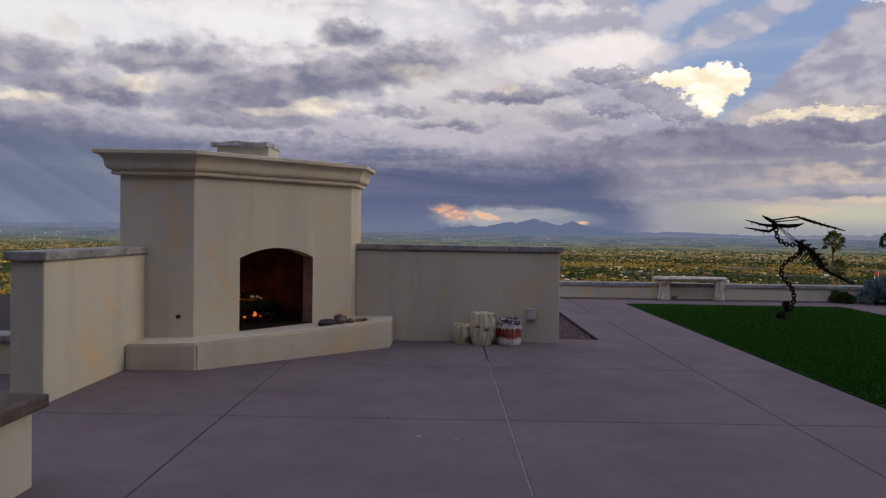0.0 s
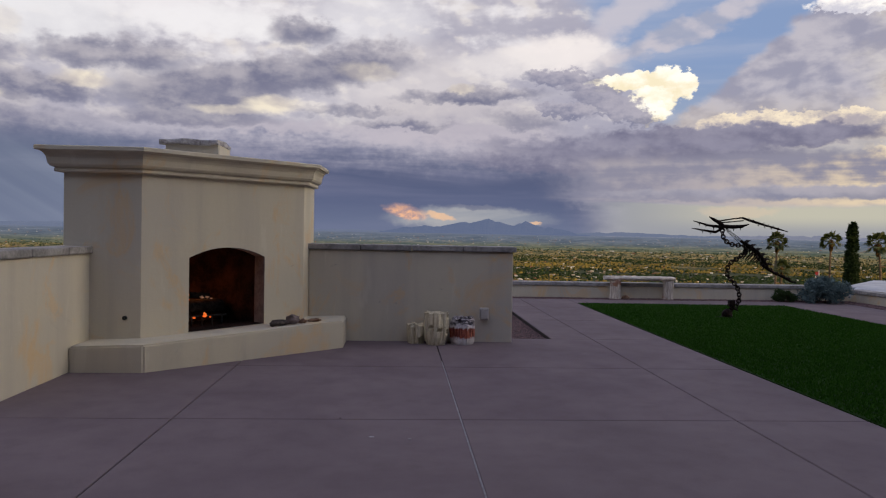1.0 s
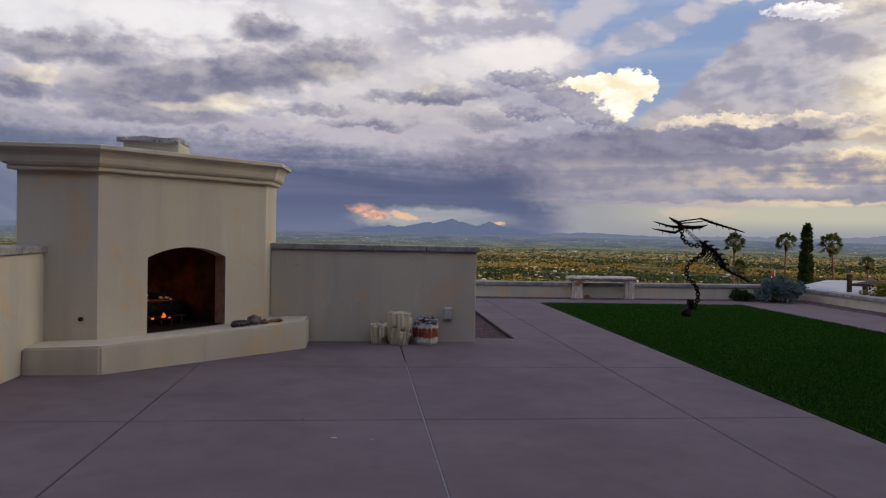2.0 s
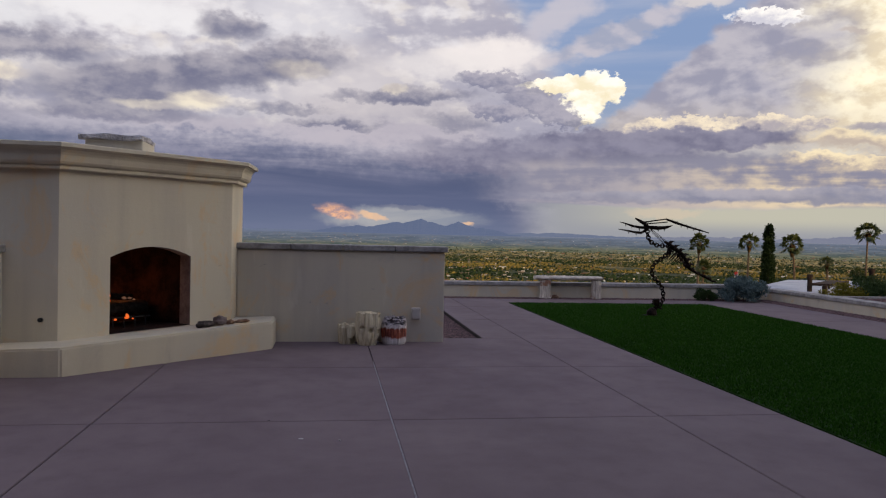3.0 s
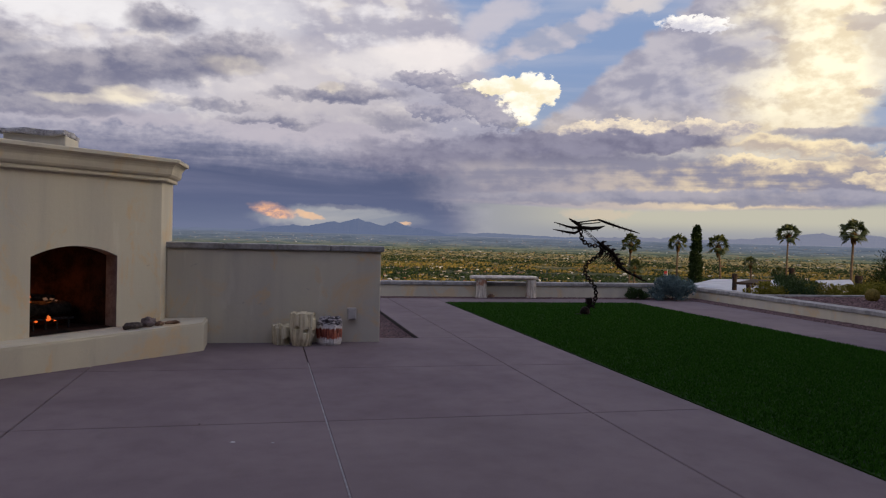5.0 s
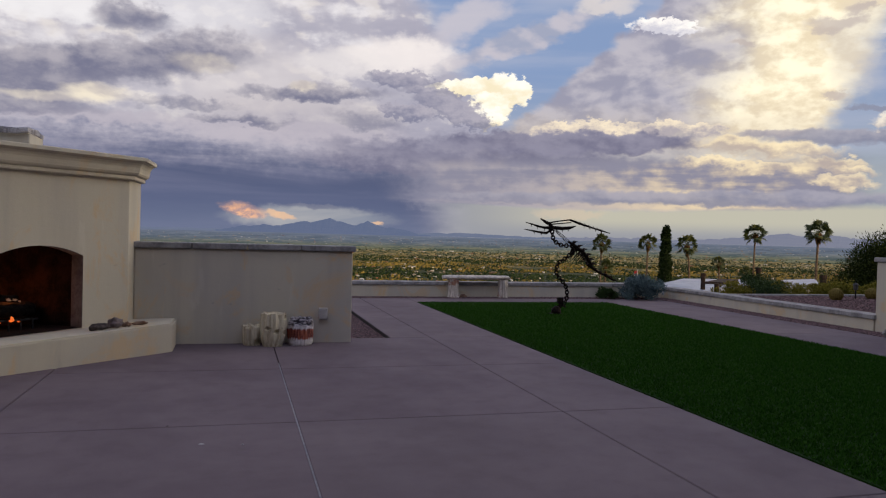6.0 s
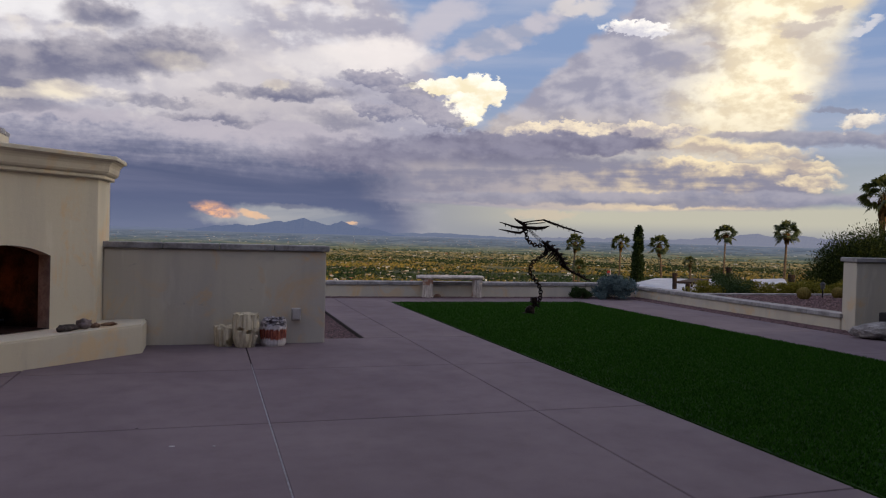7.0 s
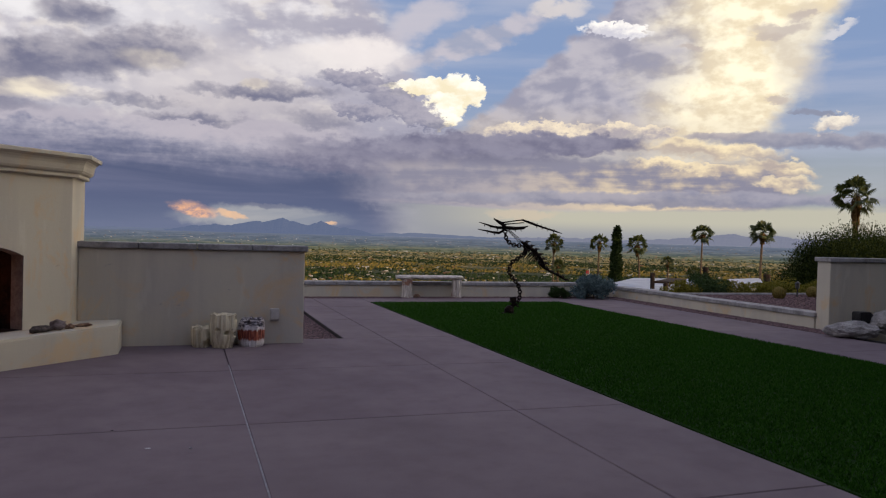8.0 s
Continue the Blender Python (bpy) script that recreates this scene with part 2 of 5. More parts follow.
    bands = g.mix(g.smooth(add(streak, times(sub(wisp, 0.5), 0.5)), 0.40, 0.66), (0.275, 0.265, 0.335), warm)
    col = g.mix(times(band(waz, 10.0, 17.0, 41.0, 45.0), band(low, 2.3, 2.7, 5.2, 6.2)), col, bands)
    for a, e, w, h in ((37.0, 7.0, 3.0, 0.5), (40.5, 6.6, 2.6, 0.45), (42.8, 5.6, 2.2, 0.40), (44.0, 5.0, 1.6, 0.35), (39.0, 5.4, 2.4, 0.35), (43.2, 4.3, 2.0, 0.35), (35.5, 5.9, 2.4, 0.35)):
        col = cloud(col, a, e, w, h, (0.52, 0.43, 0.37), (1.05, 0.86, 0.54), 0.8, -3, 0.85)
    col = cloud(col, 35.0, 3.2, 14.0, 0.55, (0.245, 0.25, 0.335), (0.40, 0.38, 0.44), 0.5, 0, 0.9, half)
    col = cloud(col, 22.0, 3.0, 8.0, 0.4, (0.25, 0.25, 0.33), (0.40, 0.38, 0.43), 0.6, 0, 0.7, half)
    # streaks and puffs in the clear part at the right
    col = cloud(col, 44.5, 7.35, 6.4, 0.52, (0.245, 0.25, 0.335), (0.42, 0.40, 0.45), 0.6, -3, 0.92, half)
    col = cloud(col, 39.0, 7.75, 2.0, 0.26, (0.36, 0.33, 0.37), (0.52, 0.46, 0.45), 0.6, 0, 0.85, half)
    col = cloud(col, 46.5, 8.35, 1.1, 0.45, (0.62, 0.55, 0.50), (1.05, 0.93, 0.74), 0.7, 0, 0.9, puffed)
    col = g.mix(blob(45.2, 9.1, 1.2, 0.22, 0.9, -4, strength=0.8), col, (0.27, 0.28, 0.36))
    col = g.mix(blob(46.8, 14.6, 0.9, 0.22, 1.0, 14, strength=0.7), col, (0.80, 0.76, 0.74))
    # the bright west, on round to the sun
    west = times(band(az, 50.0, 72.0, 100.0, 118.0), band(el, -1.0, 3.0, 24.0, 45.0))
    col = g.mix(times(west, 0.85), col, (3.2, 2.75, 2.05))
    # under the ground line
    col = g.mix(g.smooth(el, -0.5, -2.0), col, (0.16, 0.16, 0.18))
    g.link(col, back.inputs["Color"])
    back.inputs["Strength"].default_value = 1.0


build_sky()

# ---- materials ----
def material(name, rough=0.9, metal=0.0):
    m = bpy.data.materials.new(name)
    m.use_nodes = True
    g = Graph(m.node_tree)
    out = g.node("ShaderNodeOutputMaterial")
    g.bsdf = g.node("ShaderNodeBsdfPrincipled")
    g.tree.links.new(g.bsdf.outputs[0], out.inputs[0])
    g.bsdf.inputs["Roughness"].default_value, g.bsdf.inputs["Metallic"].default_value = rough, metal
    g.bsdf.inputs["Specular IOR Level"].default_value = 0.5 if rough < 0.7 else 0.12
    g.pos = g.node("ShaderNodeTexCoord").outputs["Object"]
    g.place = g.node("ShaderNodeNewGeometry").outputs["Position"]
    return m, g


def bump(g, height, strength=0.3, distance=0.01):
    b = g.node("ShaderNodeBump")
    b.inputs["Strength"].default_value, b.inputs["Distance"].default_value = strength, distance
    g.link(height, b.inputs["Height"])
    g.tree.links.new(b.outputs[0], g.bsdf.inputs["Normal"])


def stretched(g, v, x, y, z):
    m = g.node("ShaderNodeMapping")
    g.link(v, m.inputs["Vector"])
    m.inputs["Scale"].default_value = (x, y, z)
    return m.outputs[0]


def plain(name, a, b, scale=8.0, rough=0.9, metal=0.0, relief=0.3, depth=0.01, detail=6.0, by_piece=0.0):
    """Two tones mixed by grain at two scales, with fine relief."""
    m, g = material(name, rough, metal)
    n1, n2 = g.noise(g.place, scale, detail, 0.6), g.noise(g.place, scale * 7.3, 4.0, 0.6)
    f = g.math("ADD", g.math("MULTIPLY", n1, 0.7), g.math("MULTIPLY", n2, 0.3))
    f = g.smooth(f, 0.36, 0.64)
    if by_piece:
        r = g.node("ShaderNodeObjectInfo").outputs["Random"]
        f = g.math("ADD", f, g.math("MULTIPLY", g.math("SUBTRACT", r, 0.5), by_piece), clamp=True)
    g.link(g.mix(f, a, b), g.bsdf.inputs["Base Color"])
    if relief:
        bump(g, g.math("ADD", n1, n2), relief, depth)
    return m


def stucco(name, base, stain, warm):
    """Painted render with soft runs of rain, mottling, worn ochre patches and dirty scuffs."""
    m, g = material(name, 0.92)
    runs = g.noise(stretched(g, g.place, 2.6, 2.6, 0.22), 1.0, 5.0, 0.55, 0.3)
    blot = g.noise(g.place, 1.1, 6.0, 0.62, 0.8)
    cloudy = g.noise(g.place, 0.6, 3.0, 0.5)
    grain = g.noise(g.place, 90.0, 3.0, 0.6)
    c = g.mix(g.math("MULTIPLY", g.smooth(runs, 0.42, 0.74), 0.45), base, stain)
    pale = g.noise(stretched(g, g.place, 3.4, 3.4, 0.7), 1.7, 4.0, 0.6)
    c = g.mix(g.math("MULTIPLY", g.smooth(pale, 0.60, 0.68), 0.40), c, (0.70, 0.65, 0.54))
    c = g.mix(g.math("MULTIPLY", g.smooth(cloudy, 0.42, 0.66), 0.40), c, (0.49, 0.465, 0.44))
    c = g.mix(g.math("MULTIPLY", g.smooth(blot, 0.55, 0.66), 0.60), c, warm)
    worn = g.noise(stretched(g, g.place, 1.9, 1.9, 1.1), 1.0, 6.0, 0.66, 1.2)
    c = g.mix(g.math("MULTIPLY", g.smooth(worn, 0.56, 0.66), 0.55), c, warm)
    c = g.mix(g.math("MULTIPLY", g.smooth(blot, 0.40, 0.30), 0.35), c, stain)
    c = g.mix(g.math("MULTIPLY", g.smooth(g.noise(stretched(g, g.place, 1.0, 1.0, 1.8), 2.6, 5.0, 0.6), 0.68, 0.74), 0.55), c, (0.26, 0.245, 0.25))
    g.link(c, g.bsdf.inputs["Base Color"])
    bump(g, g.math("ADD", g.math("MULTIPLY", grain, 0.5), g.noise(g.place, 14.0, 4.0, 0.6)), 0.35, 0.008)
    return m


STUCCO = stucco("stucco", (0.620, 0.562, 0.445), (0.43, 0.39, 0.335), (0.68, 0.49, 0.27))
CAP = plain("cap_concrete", (0.20, 0.19, 0.185), (0.40, 0.38, 0.37), 4.0, 0.9, 0, 0.4)


def concrete():
    m, g = material("patio_concrete", 0.85)
    big, mid, fine = g.noise(g.place, 0.55, 5.0, 0.6, 0.4), g.noise(g.place, 3.5, 6.0, 0.65), g.noise(g.place, 60.0, 4.0, 0.6)
    c = g.mix(g.smooth(big, 0.35, 0.65), (0.146, 0.110, 0.121), (0.186, 0.143, 0.153))
    c = g.mix(g.math("MULTIPLY", g.smooth(mid, 0.5, 0.75), 0.4), c, (0.128, 0.102, 0.106))
    c = g.mix(g.math("MULTIPLY", g.smooth(fine, 0.55, 0.8), 0.25), c, (0.24, 0.205, 0.195))
    r = g.node("ShaderNodeObjectInfo").outputs["Random"]
    c = g.mix(g.math("MULTIPLY", r, 0.18), c, (0.20, 0.165, 0.158))
    g.link(c, g.bsdf.inputs["Base Color"])
    g.link(g.smooth(mid, 0.3, 0.7, 0.72, 0.92), g.bsdf.inputs["Roughness"])
    bump(g, g.math("ADD", fine, mid), 0.25, 0.004)
    return m


CONCRETE = concrete()
JOINT = plain("joint_filler", (0.03, 0.026, 0.026), (0.06, 0.05, 0.05), 30.0)


# ---- mesh helpers ----
def finish(name, bm, mat, parent=None, label="", smooth=False):
    me = bpy.data.meshes.new(name)
    bmesh.ops.recalc_face_normals(bm, faces=bm.faces)
    for f in bm.faces:
        f.smooth = smooth
    bm.to_mesh(me)
    bm.free()
    me.materials.append(mat)
    ob = new(name, me)
    if parent:
        ob.parent = parent
    if label:
        tagged(ob, label)
    return ob


def part(name, bm, mat, parent, label="", smooth=False):
    return finish(name, bm, mat, parent, label, smooth)


def thing(name, label, category, group="", kind="", at=(0, 0, 0)):
    ob = new(name)
    ob.empty_display_size = 0.1
    ob.location = at
    return tagged(ob, label, category, group, kind)


def box(x0, x1, y0, y1, z0, z1, bevel=0.0, segments=2, bm=None):
    bm = bm or bmesh.new()
    made = bmesh.ops.create_cube(bm, size=1.0)["verts"]
    for v in made:
        v.co = Vector((x0 + (v.co.x + 0.5) * (x1 - x0), y0 + (v.co.y + 0.5) * (y1 - y0), z0 + (v.co.z + 0.5) * (z1 - z0)))
    if bevel:
        edges = list({e for v in made for e in v.link_edges})
        bmesh.ops.bevel(bm, geom=edges, offset=bevel, segments=segments, affect="EDGES", profile=0.6)
    return bm


def prism(points, z0, z1, bm=None):
    """An upright solid over a plan; z0 and z1 may be functions of the place."""
    bm = bm or bmesh.new()
    lo, hi = (z0 if callable(z0) else lambda x, y: z0), (z1 if callable(z1) else lambda x, y: z1)
    a = [bm.verts.new((x, y, lo(x, y))) for x, y in points]
    b = [bm.verts.new((x, y, hi(x, y))) for x, y in points]
    bm.faces.new(a[::-1]), bm.faces.new(b)
    for i in range(len(points)):
        j = (i + 1) % len(points)
        bm.faces.new((a[i], a[j], b[j], b[i]))
    return bm


def roughen(bm, amount, scale, seed=0.0):
    for v in bm.verts:
        v.co += noise.noise_vector(v.co * scale + Vector((seed, seed * 1.7, seed * 0.3))) * amount


ADOBE = plain("grey_render", (0.085, 0.080, 0.080), (0.13, 0.125, 0.125), 2.0)


# ---- setting: house behind, ground, terrace ----
# Out of view: a house wall sized to keep low sun off the terrace.
house = tagged(finish("house_wall", box(-16, 27, -9, -1.6, -0.5, 8.0, 0.05), ADOBE), "long plain grey house wall behind the terrace, unseen, shading it from the sun", "wall", kind="structure")
# Added out of view to block the western glow from the near lawn.
tagged(finish("house_wing", box(12.5, 27, -1.59, 9.70, -0.5, 4.8, 0.05), ADOBE), "unseen plain grey block beside the terrace, added to shade its near part", "wall", kind="structure")


def rise(r):
    """The hillside's fall to the valley, and the valley's slow rise to the far plain."""
    z = -1.2 - 0.095 * max(0.0, r - 26)
    z = max(z, -40.0)
    return z + max(0.0, r - 1300) / 3500 * 32.0


def build_ground(mat):
    bm = bmesh.new()
    rings = [0, 6, 12, 18, 26, 34, 45, 60, 80, 110, 150, 200, 260, 330, 400, 434, 480, 560, 700, 900, 1150, 1300, 1600, 2000, 2600, 3300, 4100, 4750]
    n, cx, cy = 120, 3.0, 6.0
    rows = []
    for r in rings:
        row = []
        for k in range(n if r else 1):
            a = 2 * math.pi * k / n
            p = Vector((cx + r * math.sin(a), cy + r * math.cos(a), 0))
            p.z = rise(r) + (noise.noise(p * 0.02) * 1.2 if 26 < r < 900 else 0.0)
            row.append(bm.verts.new(p))
        rows.append(row)
    for i in range(len(rings) - 1):
        for k in range(n):
            j = (k + 1) % n
            if i == 0:
                bm.faces.new((rows[0][0], rows[1][j], rows[1][k]))
            else:
                bm.faces.new((rows[i][k], rows[i][j], rows[i + 1][j], rows[i + 1][k]))
    return tagged(finish("ground", bm, mat, smooth=True), "dry scrub valley floor falling away below the terrace, sun and cloud shade in its colour", "ground", kind="structure")


def bearings(g):
    """Bearing in degrees and fall below the eye in degrees, for streaks that lie across a far plain."""
    sep = g.node("ShaderNodeSeparateXYZ")
    g.link(g.place, sep.inputs[0])
    x, y, z = sep.outputs
    bearing = g.math("MULTIPLY", g.math("ARCTAN2", x, y), 57.2958)
    out_ = g.math("SQRT", g.math("ADD", g.math("MULTIPLY", x, x), g.math("MULTIPLY", y, y)))
    fall = g.math("MULTIPLY", g.math("ARCTAN2", g.math("SUBTRACT", 1.42, z), out_), 57.2958)
    return bearing, fall, lambda sx, sy, seed: g.vec(g.math("MULTIPLY", bearing, sx), g.math("MULTIPLY", fall, sy), seed)


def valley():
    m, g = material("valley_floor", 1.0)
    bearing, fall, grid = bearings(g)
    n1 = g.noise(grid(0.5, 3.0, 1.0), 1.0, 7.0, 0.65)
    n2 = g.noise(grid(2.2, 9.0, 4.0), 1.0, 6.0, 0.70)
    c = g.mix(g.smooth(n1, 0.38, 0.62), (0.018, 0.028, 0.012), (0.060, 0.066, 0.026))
    # grassland farther out painted sunlit gold, green gardens nearer painted dark as under cloud
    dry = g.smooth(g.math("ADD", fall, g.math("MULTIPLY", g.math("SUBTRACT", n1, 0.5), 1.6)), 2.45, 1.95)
    sunlit_grass = g.mix(g.smooth(n2, 0.40, 0.62), (0.055, 0.068, 0.028), (0.34, 0.250, 0.085))
    c = g.mix(dry, c, sunlit_grass)
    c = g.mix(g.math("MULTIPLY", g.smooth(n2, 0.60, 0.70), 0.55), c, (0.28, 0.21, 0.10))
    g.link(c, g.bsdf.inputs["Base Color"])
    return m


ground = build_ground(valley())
X_CUTS = (-9.0, -3.81, -1.66, 0.49, 2.63, 3.69)
Y_CUTS = (-1.5, 1.25, 3.42, 5.585, 7.77, 9.93, 12.1, 14.27, 16.10)
floor = tagged(finish("floor", box(-9.2, 10.4, -1.55, 16.45, -0.9, -0.05), JOINT), "mauve-grey broom-finished concrete terrace with scored joints", "terrace", kind="structure")


def slab(x0, x1, y0, y1):
    w = 0.005
    return part("slab", box(x0 + w, x1 - w, y0 + w, y1 - w, -0.048, 0.0, 0.006, 1), CONCRETE, floor)


# ---- terrace walls ----
WALL_H, CAP_H = 1.165, 0.075


def capped_wall(name, label, x0, x1, y0, y1, height, cap=CAP_H, over=0.035, coping=None):
    """A stucco wall with a coping laid in lengths."""
    w = tagged(finish(name, box(x0, x1, y0, y1, -0.3, height, 0.018), STUCCO), label, "wall", kind="structure")
    along_x = (x1 - x0) > (y1 - y0)
    lo, hi = (x0, x1) if along_x else (y0, y1)
    n = max(1, round((hi - lo) / 0.7))
    for i in range(n):
        a, b = lo + (hi - lo) * i / n - (over if i == 0 else -0.004), lo + (hi - lo) * (i + 1) / n + (over if i == n - 1 else -0.004)
        s = (a, b, y0 - over, y1 + over) if along_x else (x0 - over, x1 + over, a, b)
        bm = box(*s, height + 0.002, height + cap, 0.014, 2)
        part("coping", bm, coping or CAP, w, "brown concrete coping" if coping else "weathered grey concrete coping")
    return w


capped_wall("wall_back", "cream stucco garden wall with grey coping and rain stains", -1.15, 1.48, 9.58, 9.86, WALL_H)
capped_wall("wall_left", "cream stucco garden wall with grey coping beside the fireplace", -3.42, -3.15, 5.83, 7.95, 1.13)
capped_wall("wall_low_far", "low cream stucco parapet with grey coping at the terrace edge", -6.0, 10.3, 16.42, 16.72, 0.27, 0.08)
capped_wall("wall_low_right", "low cream stucco parapet with grey coping beside gravel", 10.32, 10.60, 10.06, 16.42, 0.20, 0.08)
capped_wall("wall_right", "cream stucco garden wall end with grey coping", 10.34, 15.5, 9.77, 10.05, 1.165)
capped_wall("wall_low_left", "low stucco parapet outside the terrace", -9.0, -3.43, 7.0, 7.25, 0.30, 0.07)
capped_wall("wall_near", "low stucco seat wall with rounded coping", -3.1, -2.22, 0.8, 4.0, 0.42, 0.075, 0.06, plain("brown_coping", (0.075, 0.058, 0.052), (0.15, 0.115, 0.10), 5.0, 0.85, 0, 0.4))

# ---- fireplace ----
def hearth_top(x, y):
    return 0.258 + 0.03 * (x + 2.9)


fireplace = thing("fireplace", "cream stucco corner fireplace with moulded cornice and gas fire burning", "fireplace")
HEARTH = [(-3.148, 7.30), (-2.45, 7.32), (-0.655, 8.99), (-0.655, 9.578), (-3.148, 9.578)]
bm = prism(HEARTH, -0.1, hearth_top)
bmesh.ops.bevel(bm, geom=list(bm.edges), offset=0.018, segments=2, affect="EDGES")
part("hearth", bm, STUCCO, fireplace, "raised stucco hearth")
BODY = [(-3.41, 7.79), (-2.635, 7.79), (-1.175, 9.25), (-1.15, 9.60), (-1.15, 10.1), (-3.41, 10.1)]
U = Vector((1, 1, 0)).normalized()      # along the front
N = Vector((1, -1, 0)).normalized()     # out of the front
FRONT = Vector((-2.635, 7.79, 0))
FRONT_LEN = (Vector((-1.175, 9.25, 0)) - FRONT).length
OPEN0, OPEN1, SPRING, CROWN, DEPTH = 0.535, 1.50, 1.085, 1.195, 0.62
BODY_H = 1.98


def arch_points(n=12):
    """Outline of the mouth from the lower left to the lower right, along the front and up."""
    w, rise_ = (OPEN1 - OPEN0) / 2, CROWN - SPRING
    rad = (w * w + rise_ * rise_) / (2 * rise_)
    half = math.asin(w / rad)
    pts = [(OPEN0, 0.24)]
    for i in range(n + 1):
        a = -half + 2 * half * i / n
        pts.append(((OPEN0 + OPEN1) / 2 + rad * math.sin(a), CROWN - rad + rad * math.cos(a)))
    return pts + [(OPEN1, 0.24)]


def on_front(u, z, back=0.0):
    return FRONT + U * u - N * back + Vector((0, 0, z))


bm = bmesh.new()
low = [bm.verts.new((x, y, 0.2)) for x, y in BODY]
top = [bm.verts.new((x, y, BODY_H)) for x, y in BODY]
for i in range(len(BODY)):
    j = (i + 1) % len(BODY)
    if i != 1:
        bm.faces.new((low[i], low[j], top[j], top[i]))
bm.faces.new(top)
mouth = [bm.verts.new(on_front(u, z)) for u, z in arch_points()]
bm.faces.new([low[1], mouth[0]] + mouth[1:2] + [top[1]])
bm.faces.new([mouth[-1], low[2], top[2], mouth[-2]])
bm.faces.new([top[1]] + mouth[1:-1] + [top[2]])
part("body", bm, STUCCO, fireplace)
bm = bmesh.new()
mouth = [bm.verts.new(on_front(u, z, 0.001)) for u, z in arch_points()]
inner = [bm.verts.new(on_front(u, z, 0.2)) for u, z in arch_points()]
for i in range(len(mouth) - 1):
    bm.faces.new((mouth[i], mouth[i + 1], inner[i + 1], inner[i]))
part("reveal", bm, plain("dark_grey_render", (0.13, 0.12, 0.12), (0.24, 0.22, 0.21), 6.0), fireplace, "dark grey reveal of the mouth")

SOOT = plain("sooty_firebrick", (0.008, 0.006, 0.006), (0.035, 0.018, 0.013), 5.0, 0.95, 0, 0.5)
bm = bmesh.new()
ring0 = [bm.verts.new(on_front(u, z, 0.202)) for u, z in [(OPEN0 - 0.12, 0.24), (OPEN0 - 0.12, 1.25), (OPEN1 + 0.03, 1.25), (OPEN1 + 0.03, 0.24)]]
ring1 = [bm.verts.new(on_front(u, z, 0.95)) for u, z in [(OPEN0 + 0.05, 0.24), (OPEN0 + 0.05, 1.25), (OPEN1 - 0.15, 1.25), (OPEN1 - 0.15, 0.24)]]
for i in range(4):
    bm.faces.new((ring0[i], ring0[(i + 1) % 4], ring1[(i + 1) % 4], ring1[i]))
bm.faces.new(ring1)
bm.faces.new([bm.verts.new(on_front(u, hearth_top(*on_front(u, 0, b).xy) + 0.006, b)) for u, b in ((OPEN0 + 0.004, 0.004), (OPEN1 - 0.004, 0.004), (OPEN1 - 0.004, 0.9), (OPEN0 + 0.004, 0.9))])
part("firebox", bm, SOOT, fireplace, "soot-blackened firebox")


def moulding(profile, path, bm):
    """Sweeps (outward, up) points along an open plan path whose outside lies to the right."""
    rows = []
    for i, p in enumerate(path):
        p = Vector((*p, 0))
        d0 = (p - Vector((*path[i - 1], 0))).normalized() if i else None
        d1 = (Vector((*path[i + 1], 0)) - p).normalized() if i < len(path) - 1 else None
        n0, n1 = ([Vector((d.y, -d.x, 0)) if d else None for d in (d0, d1)])
        if n0 and n1:
            m = (n0 + n1).normalized()
            m /= max(0.3, m.dot(n0))
        else:
            m = n0 or n1
        rows.append([bm.verts.new(p + m * o + Vector((0, 0, z))) for o, z in profile])
    for a, b in zip(rows, rows[1:]):
        for k in range(len(profile)):
            j = (k + 1) % len(profile)
            bm.faces.new((a[k], b[k], b[j], a[j]))
    bm.faces.new(rows[0]), bm.faces.new(rows[-1][::-1])
    return bm


PROFILE = [(-0.3, 1.95), (0.012, 1.95), (0.060, 1.952), (0.068, 1.962), (0.068, 1.985), (0.060, 1.992), (0.072, 1.998), (0.095, 2.008), (0.112, 2.03), (0.118, 2.06), (0.122, 2.09), (0.132, 2.115), (0.150, 2.14), (0.165, 2.150), (0.168, 2.157), (0.200, 2.158), (0.205, 2.165), (0.205, 2.198), (0.198, 2.205), (-0.3, 2.207)]
part("cornice", moulding(PROFILE, [(-3.41, 9.9), (-3.41, 7.79), (-2.635, 7.79), (-1.175, 9.25), (-1.15, 9.95)], bmesh.new()), STUCCO, fireplace, "moulded stucco cornice")
part("top", prism([(-3.3, 7.9), (-2.68, 7.9), (-1.29, 9.3), (-1.27, 10.0), (-3.3, 10.0)], 1.99, 2.2), STUCCO, fireplace)

# ---- more materials ----
def leafy(name, a, b, rough=0.6, through=0.25):
    """Leaves: a tone for each leaf, and some light let through."""
    m, g = material(name, rough)
    geo = g.node("ShaderNodeNewGeometry").outputs["Random Per Island"]
    c = g.mix(geo, a, b)
    g.link(c, g.bsdf.inputs["Base Color"])
    tr = g.node("ShaderNodeBsdfTranslucent")
    g.link(c, tr.inputs["Color"])
    mx = g.node("ShaderNodeMixShader")
    mx.inputs[0].default_value = through
    out = [n for n in g.tree.nodes if n.type == "OUTPUT_MATERIAL"][0]
    g.tree.links.new(g.bsdf.outputs[0], mx.inputs[1])
    g.tree.links.new(tr.outputs[0], mx.inputs[2])
    g.tree.links.new(mx.outputs[0], out.inputs[0])
    return m


def glow(name, colour, strength):
    m, g = material(name)
    g.link(colour, g.bsdf.inputs["Base Color"])
    g.link(colour, g.bsdf.inputs["Emission Color"])
    g.bsdf.inputs["Emission Strength"].default_value = strength
    return m


